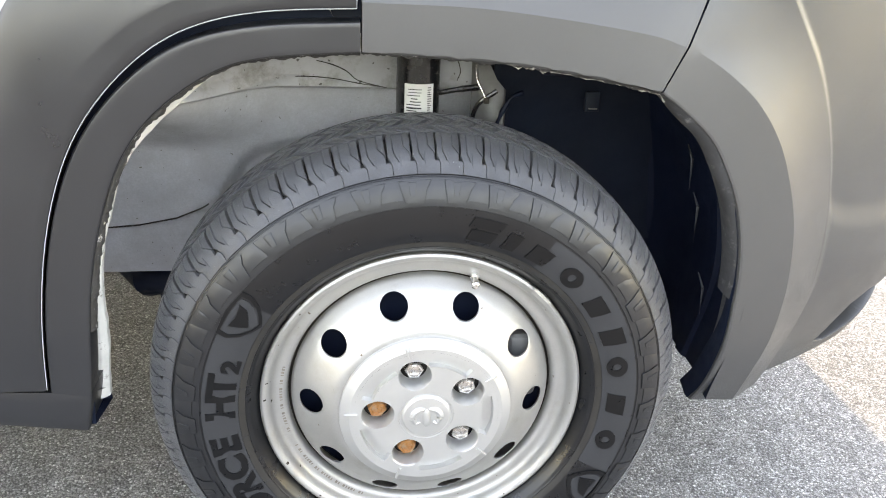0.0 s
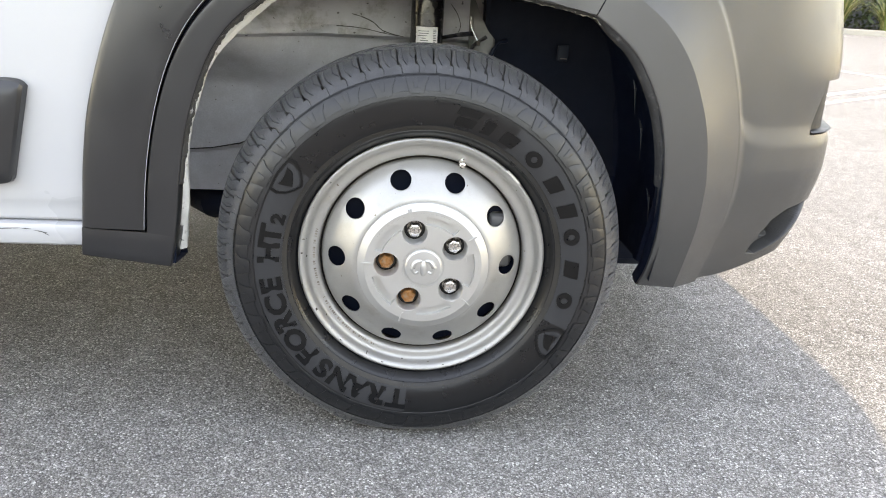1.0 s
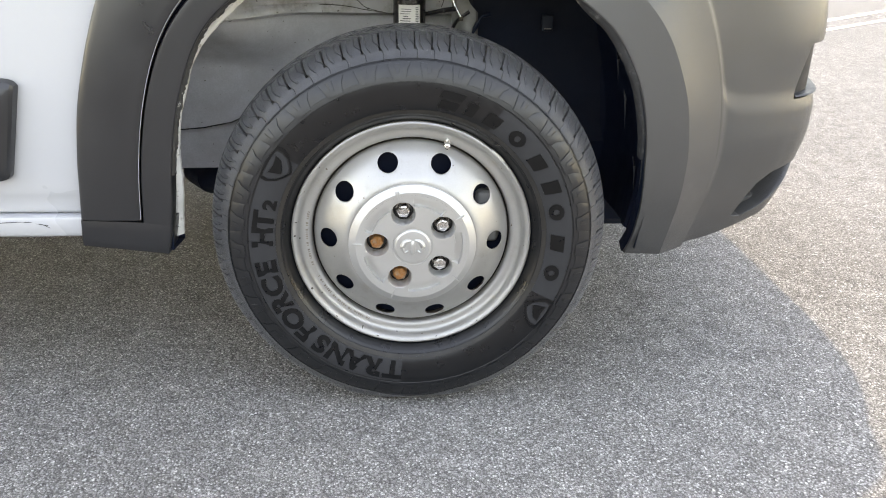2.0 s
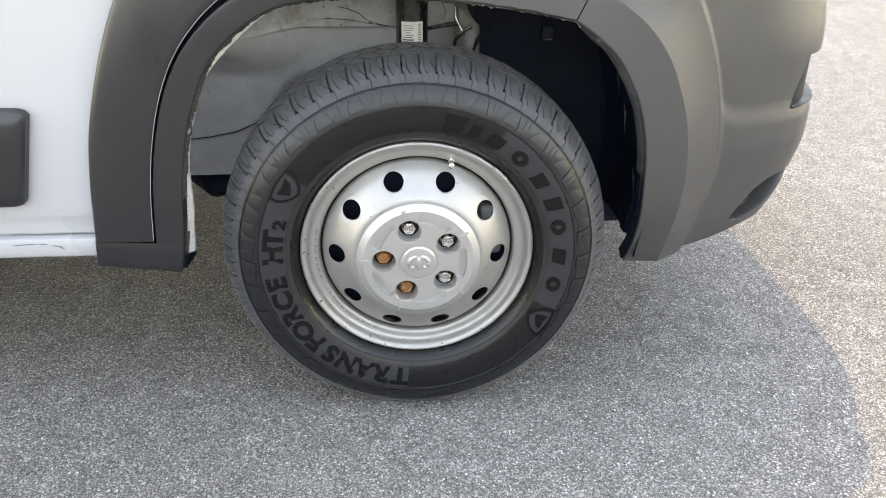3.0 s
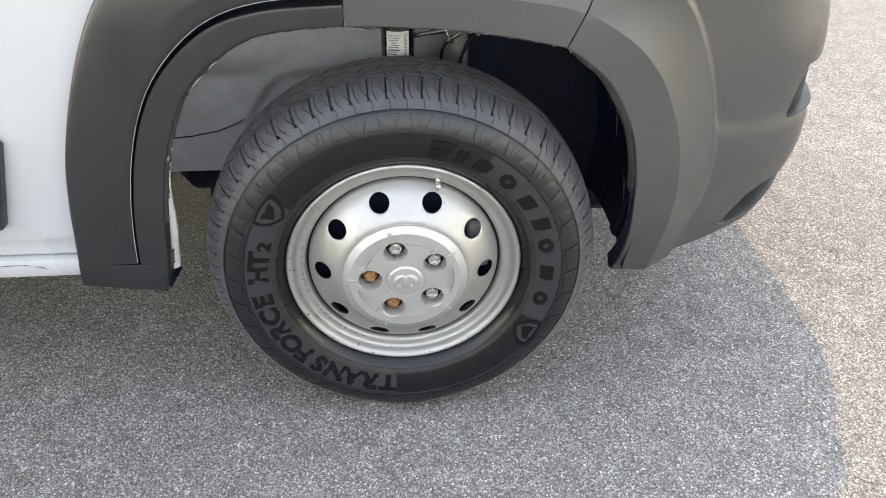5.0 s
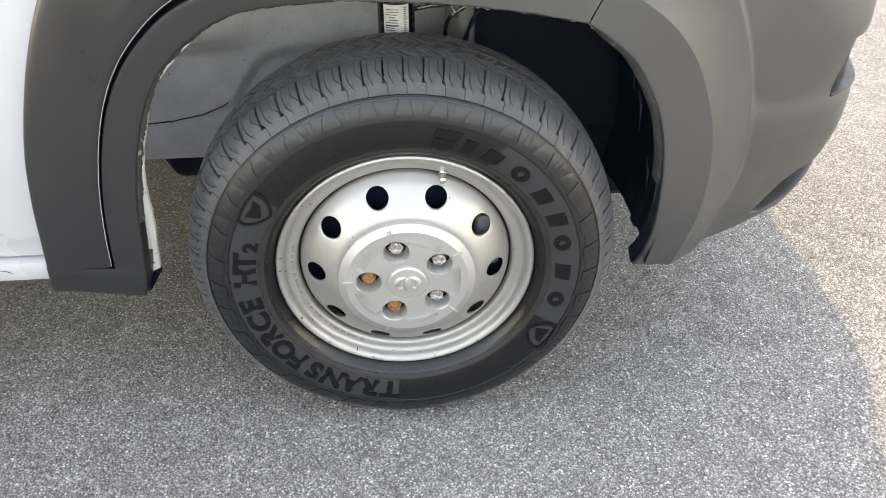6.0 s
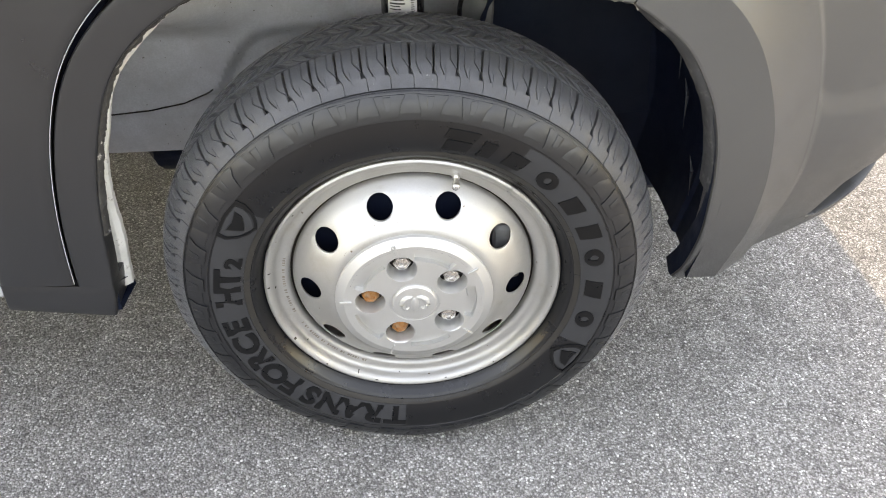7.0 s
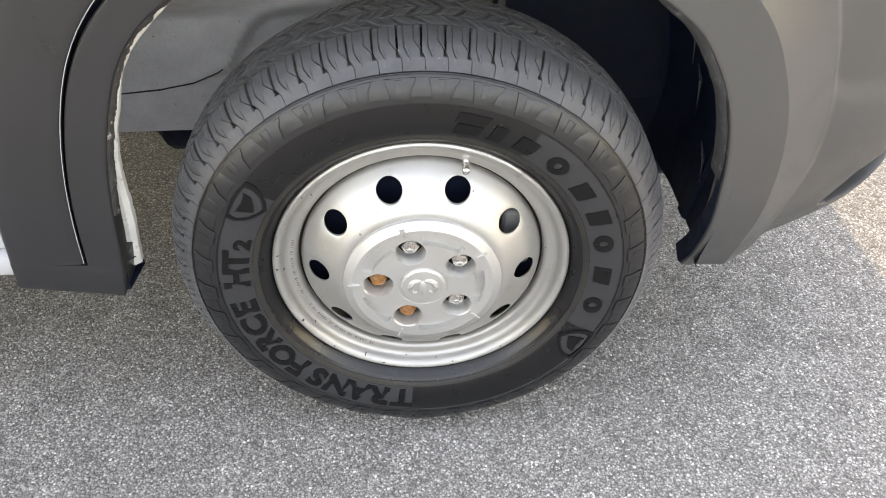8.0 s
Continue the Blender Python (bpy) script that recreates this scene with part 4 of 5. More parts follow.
rows.insert(0, [(x, y + 0.12, z + 0.01) for x, y, z in rows[0]])
grid_faces(bm, rows)
part("front_bumper", bm, LIT_PLASTIC, van, "large grey grained plastic bumper with a fog lamp recess, light in its colour", sharp=13)

# inner panel of the bumper slot; its dark colour holds the slot's shade
bm = bmesh.new()
rows = []
for z in (0.588, 0.692):
    x0 = 0.756 + (z - 0.588) * 0.20
    row = []
    for s_ in np.linspace(float(np.interp(x0 - 0.006, PLAN[:, 0], PS)), float(np.interp(0.84, PLAN[:, 0], PS)), 20):
        p, n = plan(s_)
        q = p + n * 0.026
        row.append((q[0], q[1], z))
    rows.append(row)
grid_faces(bm, rows)
part("slot_panel", bm, SLOT_SHADE_PLASTIC, van, "inner panel of the bumper slot, shade in its dark colour")
# dark plate added over the slot's ledge to dull the light on it
bm = bmesh.new()
rows = []
for inn in (0.006, 0.010, 0.05, 0.064):
    row = []
    for s_ in np.linspace(float(np.interp(0.756, PLAN[:, 0], PS)), float(np.interp(0.90, PLAN[:, 0], PS)), 20):
        p, n = plan(s_)
        q = p + n * inn
        row.append((q[0], q[1], 0.5915 if inn > 0.008 else 0.5890))
    rows.append(row)
grid_faces(bm, rows)
part("slot_ledge_shade", bm, SLOT_SHADE_PLASTIC, van, "dark blue-grey plate added over the slot ledge to dull its light")

# ---- door, sill, rub strip ----
bm = bmesh.new()
zs = [0.4055, 0.4065, 0.411, 0.4215, 0.433, 0.440, 0.446, 0.46, 0.50, 0.55, 0.6, 0.65, 0.7, 0.75, 0.8, 0.85, 0.9, 0.95, 1.0, 1.05, 1.15, 1.2]
ys = [0.048, 0.040, 0.0365, 0.036, 0.0355, 0.033, 0.0315, 0.031, 0.0305, 0.030, 0.0297, 0.0294, 0.0292, 0.0292, 0.0294, 0.030, 0.031, 0.033, 0.036, 0.040, 0.05, 0.056]
dc = curve(D_DOOR, 200)
grid_faces(bm, [[(x, y, z) for x in np.linspace(-1.35, float(np.interp(z, dc[:, 2], dc[:, 0])) + 0.02, 40)] for y, z in zip(ys, zs)])
door = part("front_door", bm, WHITE, van, "white painted front door")
bm = bmesh.new()
rows = []
for x in np.linspace(-1.6, -0.575, 30):
    rows.append([(x, y, z) for y, z in ((0.055, 0.4035), (0.036, 0.4030), (0.0275, 0.4005), (0.0250, 0.394), (0.026, 0.375), (0.029, 0.366), (0.034, 0.362), (0.06, 0.360), (0.2, 0.355))])
grid_faces(bm, rows)
part("sill", bm, WHITE, van, "white painted sill with dark scuff marks")
for x0, z0, w, dz in ((-0.668, 0.3905, 0.022, -0.004), (-0.655, 0.388, 0.012, -0.006), (-0.74, 0.391, 0.05, 0.003), (-0.80, 0.39, 0.03, -0.002), (-0.69, 0.3935, 0.018, -0.001)):
    bm = bmesh.new()
    vs = [bm.verts.new((x0 + w * f, 0.0240 + 0.0006 * k, z0 + dz * f + t)) for f, t, k in ((0, 0, 0), (0.4, 0.0012, 0), (1, 0.0004, 0), (1, -0.0003, 0), (0.5, -0.0004, 0))]
    bm.faces.new(vs)
    part("scuff", bm, INK, van, "dark scuff scratch on the sill")
bm = bmesh.new()
prof = [(0.024, 0.472), (0.010, 0.474), (0.004, 0.482), (0.001, 0.497), (0.0, 0.52), (0.0, 0.60), (0.001, 0.623), (0.004, 0.637), (0.010, 0.645), (0.024, 0.648)]
rows = []
for x, k, in_ in ((-1.4, 1, 0), (-1.0, 1, 0), (-0.72, 1, 0), (-0.690, 1, 0.0), (-0.678, 0.985, 0.001), (-0.670, 0.95, 0.004), (-0.666, 0.90, 0.010), (-0.665, 0.86, 0.026)):
    rows.append([(x + 0.012 - (0.64 - z) * 0.20 * smoothstep(-1.0, -0.69, x), max(y, in_) if in_ else y, 0.56 + (z - 0.56) * k) for y, z in prof])
vs = grid_faces(bm, rows)
bm.faces.new(vs[-1])
part("rub_strip", bm, PLASTIC, van, "black plastic rub strip on the white door")

# fine scratch on the door
bm = bmesh.new()
tube(bm, [(-0.79, 0.0292, 0.607), (-0.78, 0.0292, 0.603), (-0.768, 0.0292, 0.602)], 0.0006, 5)
part("scuff", bm, INK, van, "fine dark scratch on the door")

# ---- wheel housing ----
# painted metal edge inside the arch
bm = bmesh.new()
fr = curve([(-0.4225, 0.064, 0.352), (-0.4215, 0.064, 0.375), (-0.415, 0.064, 0.438), (-0.4135, 0.064, 0.510), (-0.4065, 0.064, 0.564), (-0.395, 0.064, 0.603), (-0.3725, 0.064, 0.6675), (-0.346, 0.064, 0.7065), (-0.312, 0.064, 0.741), (-0.279, 0.064, 0.7705), (-0.243, 0.064, 0.797)], 110)
fl = curve([(-0.4415, 0.058, 0.350), (-0.4405, 0.058, 0.368), (-0.437, 0.058, 0.416), (-0.4313, 0.058, 0.480), (-0.4195, 0.058, 0.541), (-0.415, 0.058, 0.572), (-0.405, 0.058, 0.608), (-0.385, 0.058, 0.675), (-0.358, 0.058, 0.716), (-0.324, 0.058, 0.752), (-0.288, 0.058, 0.782), (-0.245, 0.058, 0.800)], 110)
rows = []
for i, (p, q) in enumerate(zip(fr, fl)):
    j = 0.0014 * noise.noise((p[0] * 70, p[2] * 70, 3.0))
    rows.append([p + np.array([j - 0.0005, 0.014, 0]), p + np.array([j, 0.002, 0]), p + np.array([j - 0.0015, 0, 0]), p + (q - p) * 0.4 + np.array([0, -0.002, 0]), p + (q - p) * 0.8, q + np.array([j, 0.001, 0]), q + np.array([-0.004, 0.012, 0])])
grid_faces(bm, rows)
part("arch_flange", bm, DIRTY_WHITE, van, "scuffed white painted arch flange with flaking edge")
# ragged sealing strip behind the trim edge
bm = bmesh.new()
for src, dep in ((E_REAR[3:], 0.03), (E_TOP, 0.026)):
    er = curve(src, 150)
    rows = []
    for i, p in enumerate(er):
        t = er[min(i + 1, 149)] - er[max(i - 1, 0)]
        t = t / np.linalg.norm(t)
        inw = np.array([t[2], 0, -t[0]])
        w = (0.003 if p[0] < 0.27 else 0.006) + 0.005 * abs(noise.noise((p[0] * 60, p[2] * 60, 1.7))) + 0.0035 * abs(noise.noise((p[0] * 190, p[2] * 190, 4.1)))
        j = 0.003 * noise.noise((p[0] * 150, p[2] * 150, 9.0))
        rows.append([p + np.array([0, 0.006, 0]), p + inw * w * 0.6 + np.array([0, 0.010 + j, 0]), p + inw * w + np.array([0, 0.018 + j, 0]), p + inw * w * 0.4 + np.array([0, dep + j, 0])])
    grid_faces(bm, rows)
part("edge_seal", bm, SEAL, van, "ragged cracked sealing strip along the arch edge")
# scuffed inner return of the bumper's arch edge
bm = bmesh.new()
er = curve(E_FRONT[:8], 120)
rows = []
for i, p in enumerate(er):
    t = er[min(i + 1, 119)] - er[max(i - 1, 0)]
    t = t / np.linalg.norm(t)
    inw = np.array([t[2], 0, -t[0]])
    w = (0.010 + 0.0012 * noise.noise((p[0] * 60, p[2] * 60, 1.7))) * smoothstep(-4, 14, i) * (1 - 0.75 * smoothstep(60, 119, i))
    rows.append([p + np.array([0, 0.005, 0]), p + inw * w * 0.45 + np.array([0, 0.009, 0]), p + inw * w * 0.85 + np.array([0, 0.017, 0]), p + inw * w + np.array([0, 0.026, 0]), p + inw * w * 0.5 + np.array([0, 0.050, 0])])
grid_faces(bm, rows)
part("arch_edge_return", bm, SCUFFED_EDGE, van, "scuffed dark grey return of the bumper edge")

# grey housing: inner wall, curved roof, lower wall
bm = bmesh.new()
ec = curve(E_REAR, 300)
rows = []
SEAM_X, SEAM_Z = (-0.60, -0.44, -0.38, -0.333, -0.314, -0.29, -0.263, -0.237, -0.209, -0.16), (0.455, 0.468, 0.480, 0.501, 0.516, 0.560, 0.601, 0.620, 0.628, 0.632)


def seam_z(x):
    """Height of the pressed step that crosses the housing and climbs towards the strut."""
    return float(np.interp(x, SEAM_X, SEAM_Z))


def wall_y(z):
    return float(np.interp(z, (0.368, 0.46, 0.50, 0.55, 0.60, 0.65, 0.69, 0.708), (0.387, 0.385, 0.381, 0.374, 0.366, 0.356, 0.347, 0.342)))


lower = [(z, wall_y(z)) for z in [0.368] + list(np.arange(0.374, 0.706, 0.006))]
upper = [(0.708, 0.342), (0.714, 0.338), (0.717, 0.318), (0.722, 0.305), (0.74, 0.302), (0.77, 0.299), (0.80, 0.296), (0.83, 0.292), (0.86, 0.282), (0.872, 0.26), (0.877, 0.20), (0.878, 0.12), (0.878, 0.05)]
for z, y in lower + upper:
    row = []
    xe = float(np.interp(min(z, 0.80), ec[:, 2], ec[:, 0])) - 0.07
    xl = -0.60 + (xe + 0.60) * smoothstep(0.70, 0.75, z)
    for x in np.linspace(xl, 0.16, 110):
        k = smoothstep(-0.20, -0.36, x)
        yy = y - 0.13 * k * smoothstep(0.60, 0.715, z) * (1 - smoothstep(0.72, 0.80, z))
        yy += 0.028 * (1 - smoothstep(seam_z(x) - 0.012 - 0.028 * smoothstep(-0.36, -0.30, x), seam_z(x), z)) if z < 0.70 else 0.0
        yy += 0.004 * noise.noise((x * 9, z * 9, 2.0))
        row.append((x, max(yy, 0.04), z))
    rows.append(row)
cut = len(lower) + 1
apron = bmesh.new()
grid_faces(apron, [[(x, y - 0.0005, z) for x, y, z in r] for r in rows[cut:]])
rows = rows[:cut + 2]
rows.insert(0, [(x, y + 0.05, z) for x, y, z in rows[0]])
grid_faces(bm, rows)
part("wheel_housing", bm, HOUSING, van, "dusty grey painted wheel housing with seams", sharp=25)
part("inner_apron", apron, APRON, van, "pale painted apron above the wheel with drip stains", sharp=25)
# dark tube along the housing seam, painting the shade of its groove
bm = bmesh.new()
tube(bm, [(x, wall_y(seam_z(x)) + 0.004 * noise.noise((x * 9, seam_z(x) * 9, 2.0)) - 0.0002, seam_z(x) + 0.0005) for x in np.linspace(-0.56, -0.325, 40)], 0.0014, 6)
part("seam_shade", bm, GRIME_SHADE, van, "dark line across the housing, painted as the seam's shade")
bm = bmesh.new()
edge_top = np.vstack([curve(E_TOP, 60)[28:], curve(E_FRONT[:3], 24)[1:]])
bead = []
for i, p in enumerate(edge_top):
    n1, n2 = noise.noise((p[0] * 130, 2.0, 1.0)), noise.noise((p[0] * 260, 7.0, 1.0))
    bead.append(p + np.array([0.003 * n2, 0.016 + 0.004 * n1, -0.0035 - 0.0045 * n1 - 0.003 * n2]))
tube(bm, bead, [0.0005 + 0.0026 * abs(noise.noise((p[0] * 200, 3.0, 5.0))) for p in bead], 7)
part("sealant_bead", bm, CONCRETE, van, "squiggly pale sealant bead under the arch edge")
# cracked sealer lines on the apron
for line in ([(-0.2505, 0.7319), (-0.2481, 0.7469), (-0.2373, 0.7579), (-0.2157, 0.784)], [(-0.2442, 0.730), (-0.2076, 0.7357), (-0.1645, 0.7374), (-0.1212, 0.7348), (-0.0818, 0.7277), (-0.04, 0.722)],
             [(-0.143, 0.7616), (-0.1214, 0.7561), (-0.0996, 0.7463), (-0.0819, 0.732), (-0.0422, 0.7218)], [(0.048, 0.79), (0.062, 0.772), (0.07, 0.75), (0.066, 0.735)]):
    bm = bmesh.new()
    tube(bm, curve([(x, float(np.interp(z, (0.722, 0.74, 0.77, 0.80), (0.305, 0.302, 0.299, 0.296))) + 0.004 * noise.noise((x * 9, z * 9, 2.0)) - 0.001, z) for x, z in line], 24),
         [0.0006 + 0.0007 * abs(noise.noise((k * 0.7, 1.0, 2.0))) for k in range(24)], 5)
    part("sealer_crack", bm, GRIME_SHADE, van)
# strut with sticker
bm = bmesh.new()
tube(bm, [(0.002, 0.255, 0.90), (0.0, 0.235, 0.62)], 0.031, 40)
tube(bm, [(0.001, 0.252, 0.86), (0.001, 0.250, 0.835)], 0.0345, 40)
strut = part("suspension_strut", bm, STRUT, van, "black painted suspension strut")
bm = bmesh.new()
def on_strut(u, z, out=0.0315):
    t = u / 0.031
    yc = 0.235 + (z - 0.62) / 0.28 * 0.02
    return (0.0 + out * math.sin(t), yc - out * math.cos(t), z)
grid_faces(bm, [[on_strut(u, z, 0.0316) for u in np.linspace(-0.0215, 0.0215, 12)] for z in (0.690, 0.7485)])
part("sticker", bm, PAPER, strut, "white printed sticker")
bm = bmesh.new()
rnd = random.Random(4)
for row_i in range(9):
    z = 0.7415 - row_i * 0.0042
    u0 = -0.018 + rnd.uniform(0, 0.007) * (row_i < 5)
    u1 = 0.004 - rnd.uniform(0, 0.008)
    grid_faces(bm, [[on_strut(u, zz, 0.0319) for u in np.linspace(u0, u1, 5)] for zz in (z, z - (0.0011 if row_i < 3 else 0.0015 if row_i != 6 else 0.0024))])
for row_i in range(16):
    z = 0.744 - row_i * 0.0031
    grid_faces(bm, [[on_strut(u, zz, 0.0319) for u in np.linspace(0.0115, 0.0185 - rnd.uniform(0, 0.003), 4)] for zz in (z, z - 0.0013)])
part("sticker_print", bm, INK, strut)
# black liner in front
bm = bmesh.new()
ln = curve([(0.125, 0, 0.805), (0.20, 0, 0.803), (0.262, 0, 0.792), (0.30, 0, 0.775), (0.345, 0, 0.735), (0.385, 0, 0.685), (0.412, 0, 0.63), (0.430, 0, 0.56), (0.438, 0, 0.50), (0.440, 0, 0.43), (0.438, 0, 0.37), (0.434, 0, 0.312)], 70)
rows = []
for y, off in ((0.022, 0.0), (0.05, 0.004), (0.09, 0.012), (0.095, 0.02), (0.15, 0.024), (0.155, 0.017), (0.18, 0.017), (0.185, 0.024), (0.26, 0.026), (0.33, 0.02), (0.37, 0.0), (0.39, -0.04), (0.395, -0.12)):
    row = []
    for i, p in enumerate(ln):
        c = np.array([0.0, 0, 0.45])
        d = p - c
        d = d / np.linalg.norm(d)
        y0 = y + (0.04 * smoothstep(0.5, 0.29, p[2]) if p[0] > 0.3 else 0)
        q = p + d * off
        row.append((q[0], y0, q[2]))
    rows.append(row)
grid_faces(bm, rows)
# edge of the liner beside the strut, hanging down as a flap
flap = bmesh.new()
grid_faces(flap, [[(x + 0.03 * (0.8 - z) * (1 if x < 0.2 else 0), y + 0.05 * smoothstep(0.8, 0.6, z), z) for z in (0.88, 0.84, 0.80, 0.76, 0.72, 0.66, 0.58, 0.44)]
                  for x, y in ((0.112, 0.300), (0.114, 0.262), (0.122, 0.255), (0.15, 0.268), (0.20, 0.285), (0.26, 0.300), (0.33, 0.312), (0.46, 0.33))])
# thin pale slivers that stand in for glints of light in the liner
glints = []
for x, z, l in ((0.350, 0.66, 0.05), (0.372, 0.585, 0.06), (0.405, 0.45, 0.05)):
    rb = bmesh.new()
    tube(rb, [(x + 0.046, 0.19, z + 0.012), (x + 0.042, 0.16, z), (x + 0.048, 0.165, z - l)], [0.0006, 0.0026, 0.0006], 6)
    glints.append(rb)
part("arch_liner", bm, BLACK_PLASTIC, van, "black plastic arch liner with moulded ridges")
part("liner_flap", flap, FLAP, van, "dark grey flap of the arch liner")
bm = bmesh.new()
box(bm, (0.268, 0.298, 0.690), (0.292, 0.306, 0.722), 0.003)
part("liner_clip", bm, FLAP, van)
# small pale bar on the clip in place of a glint
bm = bmesh.new()
box(bm, (0.274, 0.2965, 0.6945), (0.288, 0.2990, 0.6965), 0.0005)
part("clip_glint", bm, GREY_METAL, van)
for rb in glints:
    part("liner_glint", rb, GLINT_GREY, van)
# black inner return of the bumper's arch edge
bm = bmesh.new()
rows = []
for p in curve(E_FRONT[4:], 40):
    k = smoothstep(0.50, 0.36, p[2])
    rows.append([p + np.array([-0.0012, 0.005, 0]), p + np.array([-0.0016, 0.014, 0]), p + np.array([0.004, 0.030 + 0.018 * k, 0.004 * k]), p + np.array([0.03, 0.034 + 0.020 * k, 0.004])])
grid_faces(bm, rows)
part("arch_trim_return", bm, BLACK_PLASTIC, van)
# wiring and bracket beside the strut
bm = bmesh.new()
tube(bm, curve([(0.012, 0.262, 0.722), (0.030, 0.252, 0.7275), (0.060, 0.247, 0.7345), (0.090, 0.245, 0.7390)], 14), [0.0038] * 9 + [0.0046] * 5, 10)
part("brake_hose", bm, STRUT, van, "thin black brake hose and wiring")
bm = bmesh.new()
tube(bm, curve([(0.083, 0.252, 0.660), (0.0835, 0.250, 0.693), (0.0885, 0.247, 0.7104), (0.098, 0.243, 0.722), (0.1157, 0.240, 0.7345)], 16), 0.0036, 10)
part("brake_hose", bm, STRUT, van, "thin black brake hose and wiring")
bm = bmesh.new()
tube(bm, curve([(0.0835, 0.242, 0.770), (0.0850, 0.240, 0.752), (0.0915, 0.236, 0.738), (0.0985, 0.234, 0.7245)], 12), 0.0011, 8)
part("hose_clip", bm, NUT, van, "bright wire clip holding the hose")
bm = bmesh.new()
box(bm, (0.0955, 0.230, 0.7175), (0.1035, 0.238, 0.7262), 0.002)
part("clip_end", bm, GRIME_SHADE, van, "rusty end of the wire clip")
# pressed grey bracket plate behind the hoses, with a folded edge
bm = bmesh.new()
rows = []
for x, y, z0, z1 in ((0.086, 0.292, 0.63, 0.80), (0.094, 0.276, 0.63, 0.80), (0.106, 0.268, 0.63, 0.772), (0.120, 0.264, 0.63, 0.745), (0.132, 0.266, 0.63, 0.732), (0.1365, 0.274, 0.63, 0.728), (0.1370, 0.290, 0.63, 0.727)):
    rows.append([(x, y + 0.003 * math.sin(f * 9), z0 + (z1 - z0) * f) for f in np.linspace(0, 1, 9)])
grid_faces(bm, rows)
part("hose_bracket", bm, GREY_METAL, van, "pale grey pressed hose bracket")
bm = bmesh.new()
tube(bm, curve([(0.116, 0.252, 0.665), (0.1222, 0.252, 0.6856), (0.1290, 0.251, 0.703), (0.1407, 0.252, 0.7225), (0.158, 0.258, 0.728)], 16), [0.0035 + 0.001 * math.sin(k) for k in range(16)], 8)
part("liner_edge", bm, BLACK_PLASTIC, van, "rolled black edge of the arch liner")
# lower arm
bm = bmesh.new()
tube(bm, [(-0.52, 0.60, 0.30), (-0.46, 0.50, 0.315), (-0.40, 0.46, 0.335), (-0.30, 0.42, 0.31), (-0.05, 0.30, 0.24), (0.0, 0.22, 0.22)], [0.03, 0.036, 0.028, 0.025, 0.025, 0.03], 14)
part("control_arm", bm, BLACK_PLASTIC, van, "black lower control arm")
# dark panel behind the trim joints
bm = bmesh.new()
ga, da = curve(G_DOOR, 40), curve(E_REAR, 40)
panel(bm, [p * np.array([1, 0, 1]) + np.array([-0.016, 0.036, 0.010]) for p in da[6:]], [p * np.array([1, 0, 1]) + np.array([-0.05, 0.034, 0.03]) for p in ga[6:]], 3, 0.001, 0.01)
panel(bm, [np.array((x, 0.036, 0.845)) for x in (-0.12, 0.1, 0.30)], [np.array((x, 0.090, 1.05)) for x in (-0.12, 0.1, 0.45)], 3, 0.001, 0.01)
jb = np.vstack([[(0.258, 0.006, 0.796), (0.276, 0.006, 0.822)], joint[::-1]])
panel(bm, [p + np.array([-0.016, 0.014, 0.006]) for p in jb], [p + np.array([0.018, 0.014, 0]) for p in jb], 3, 0.001, 0.006)
part("inner_panel", bm, BLACK_PLASTIC, van)

# ---- upper body, underside ----
bm = bmesh.new()
W2 = 1.04  # half the width
levels = [(0.99, 0.942, 1.0, 0.10), (1.01, 0.945, 1.0, 0.075), (1.08, 0.89, 1.0, 0.075), (1.16, 0.79, 0.95, 0.09), (1.24, 0.60, 0.85, 0.10), (1.32, 0.45, 0.75, 0.10), (1.7, 0.14, 0.7, 0.12), (2.1, -0.18, 0.7, 0.17), (2.34, -0.42, 0.7, 0.23), (2.42, -0.7, 0.7, 0.30), (2.44, -1.0, 0.7, 0.45)]
CORNER = curve([(-0.75, 0.0), (-0.60, 0.005), (-0.45, 0.035), (-0.315, 0.088), (-0.195, 0.178), (-0.115, 0.277), (-0.055, 0.387), (-0.015, 0.537), (0, 0.71)], 26)
rows = []
for z, xf, k, ins in levels:
    half = [(-5.0, ins)] + [(x, ins) for x in np.linspace(-1.9, xf - 0.76, 6)]
    half += [(xf + dx * k, ins + dy * k) for dx, dy in CORNER]
    half.append((xf, W2))
    row = half + [(x, 2 * W2 - y) for x, y in half[-2::-1]]
    rows.append([(x, y, z) for x, y in row])
vs = grid_faces(bm, rows)
bm.faces.new(vs[-1])
part("upper_body", bm, WHITE, van, "white painted upper body")
bm = bmesh.new()
grid_faces(bm, [[(x, y, 0.36) for x in (-5.0, -0.6)] for y in (0.06, 2.02)])
grid_faces(bm, [[(x, y, 0.40) for x in (-0.62, 0.7)] for y in (0.48, 1.6)])
part("underbody", bm, BLACK_PLASTIC, van, "dark underside of the van")
bm = bmesh.new()
grid_faces(bm, [[(-5.0, 2.01, 0.36), (-5.0, 2.01, 1.2)], [(0.4, 2.01, 0.36), (0.4, 2.01, 1.2)]])
part("far_side", bm, WHITE, van, "white painted body side")
bm = bmesh.new()
grid_faces(bm, [[(-5.0, 0.045, 0.36), (-5.0, 0.055, 1.2)], [(-1.352, 0.045, 0.36), (-1.352, 0.055, 1.2)]])
part("body_side", bm, WHITE, van, "white painted body side")
bm = bmesh.new()
grid_faces(bm, [[(-5.0, 0.05, 0.36), (-5.0, 0.40, 2.43)], [(-5.0, 2.0, 0.36), (-5.0, 1.66, 2.43)]])
part("rear_panel", bm, WHITE, van, "white painted rear panel")

# far half of the bumper and the nose between the bonnet and the floor
bm = bmesh.new()
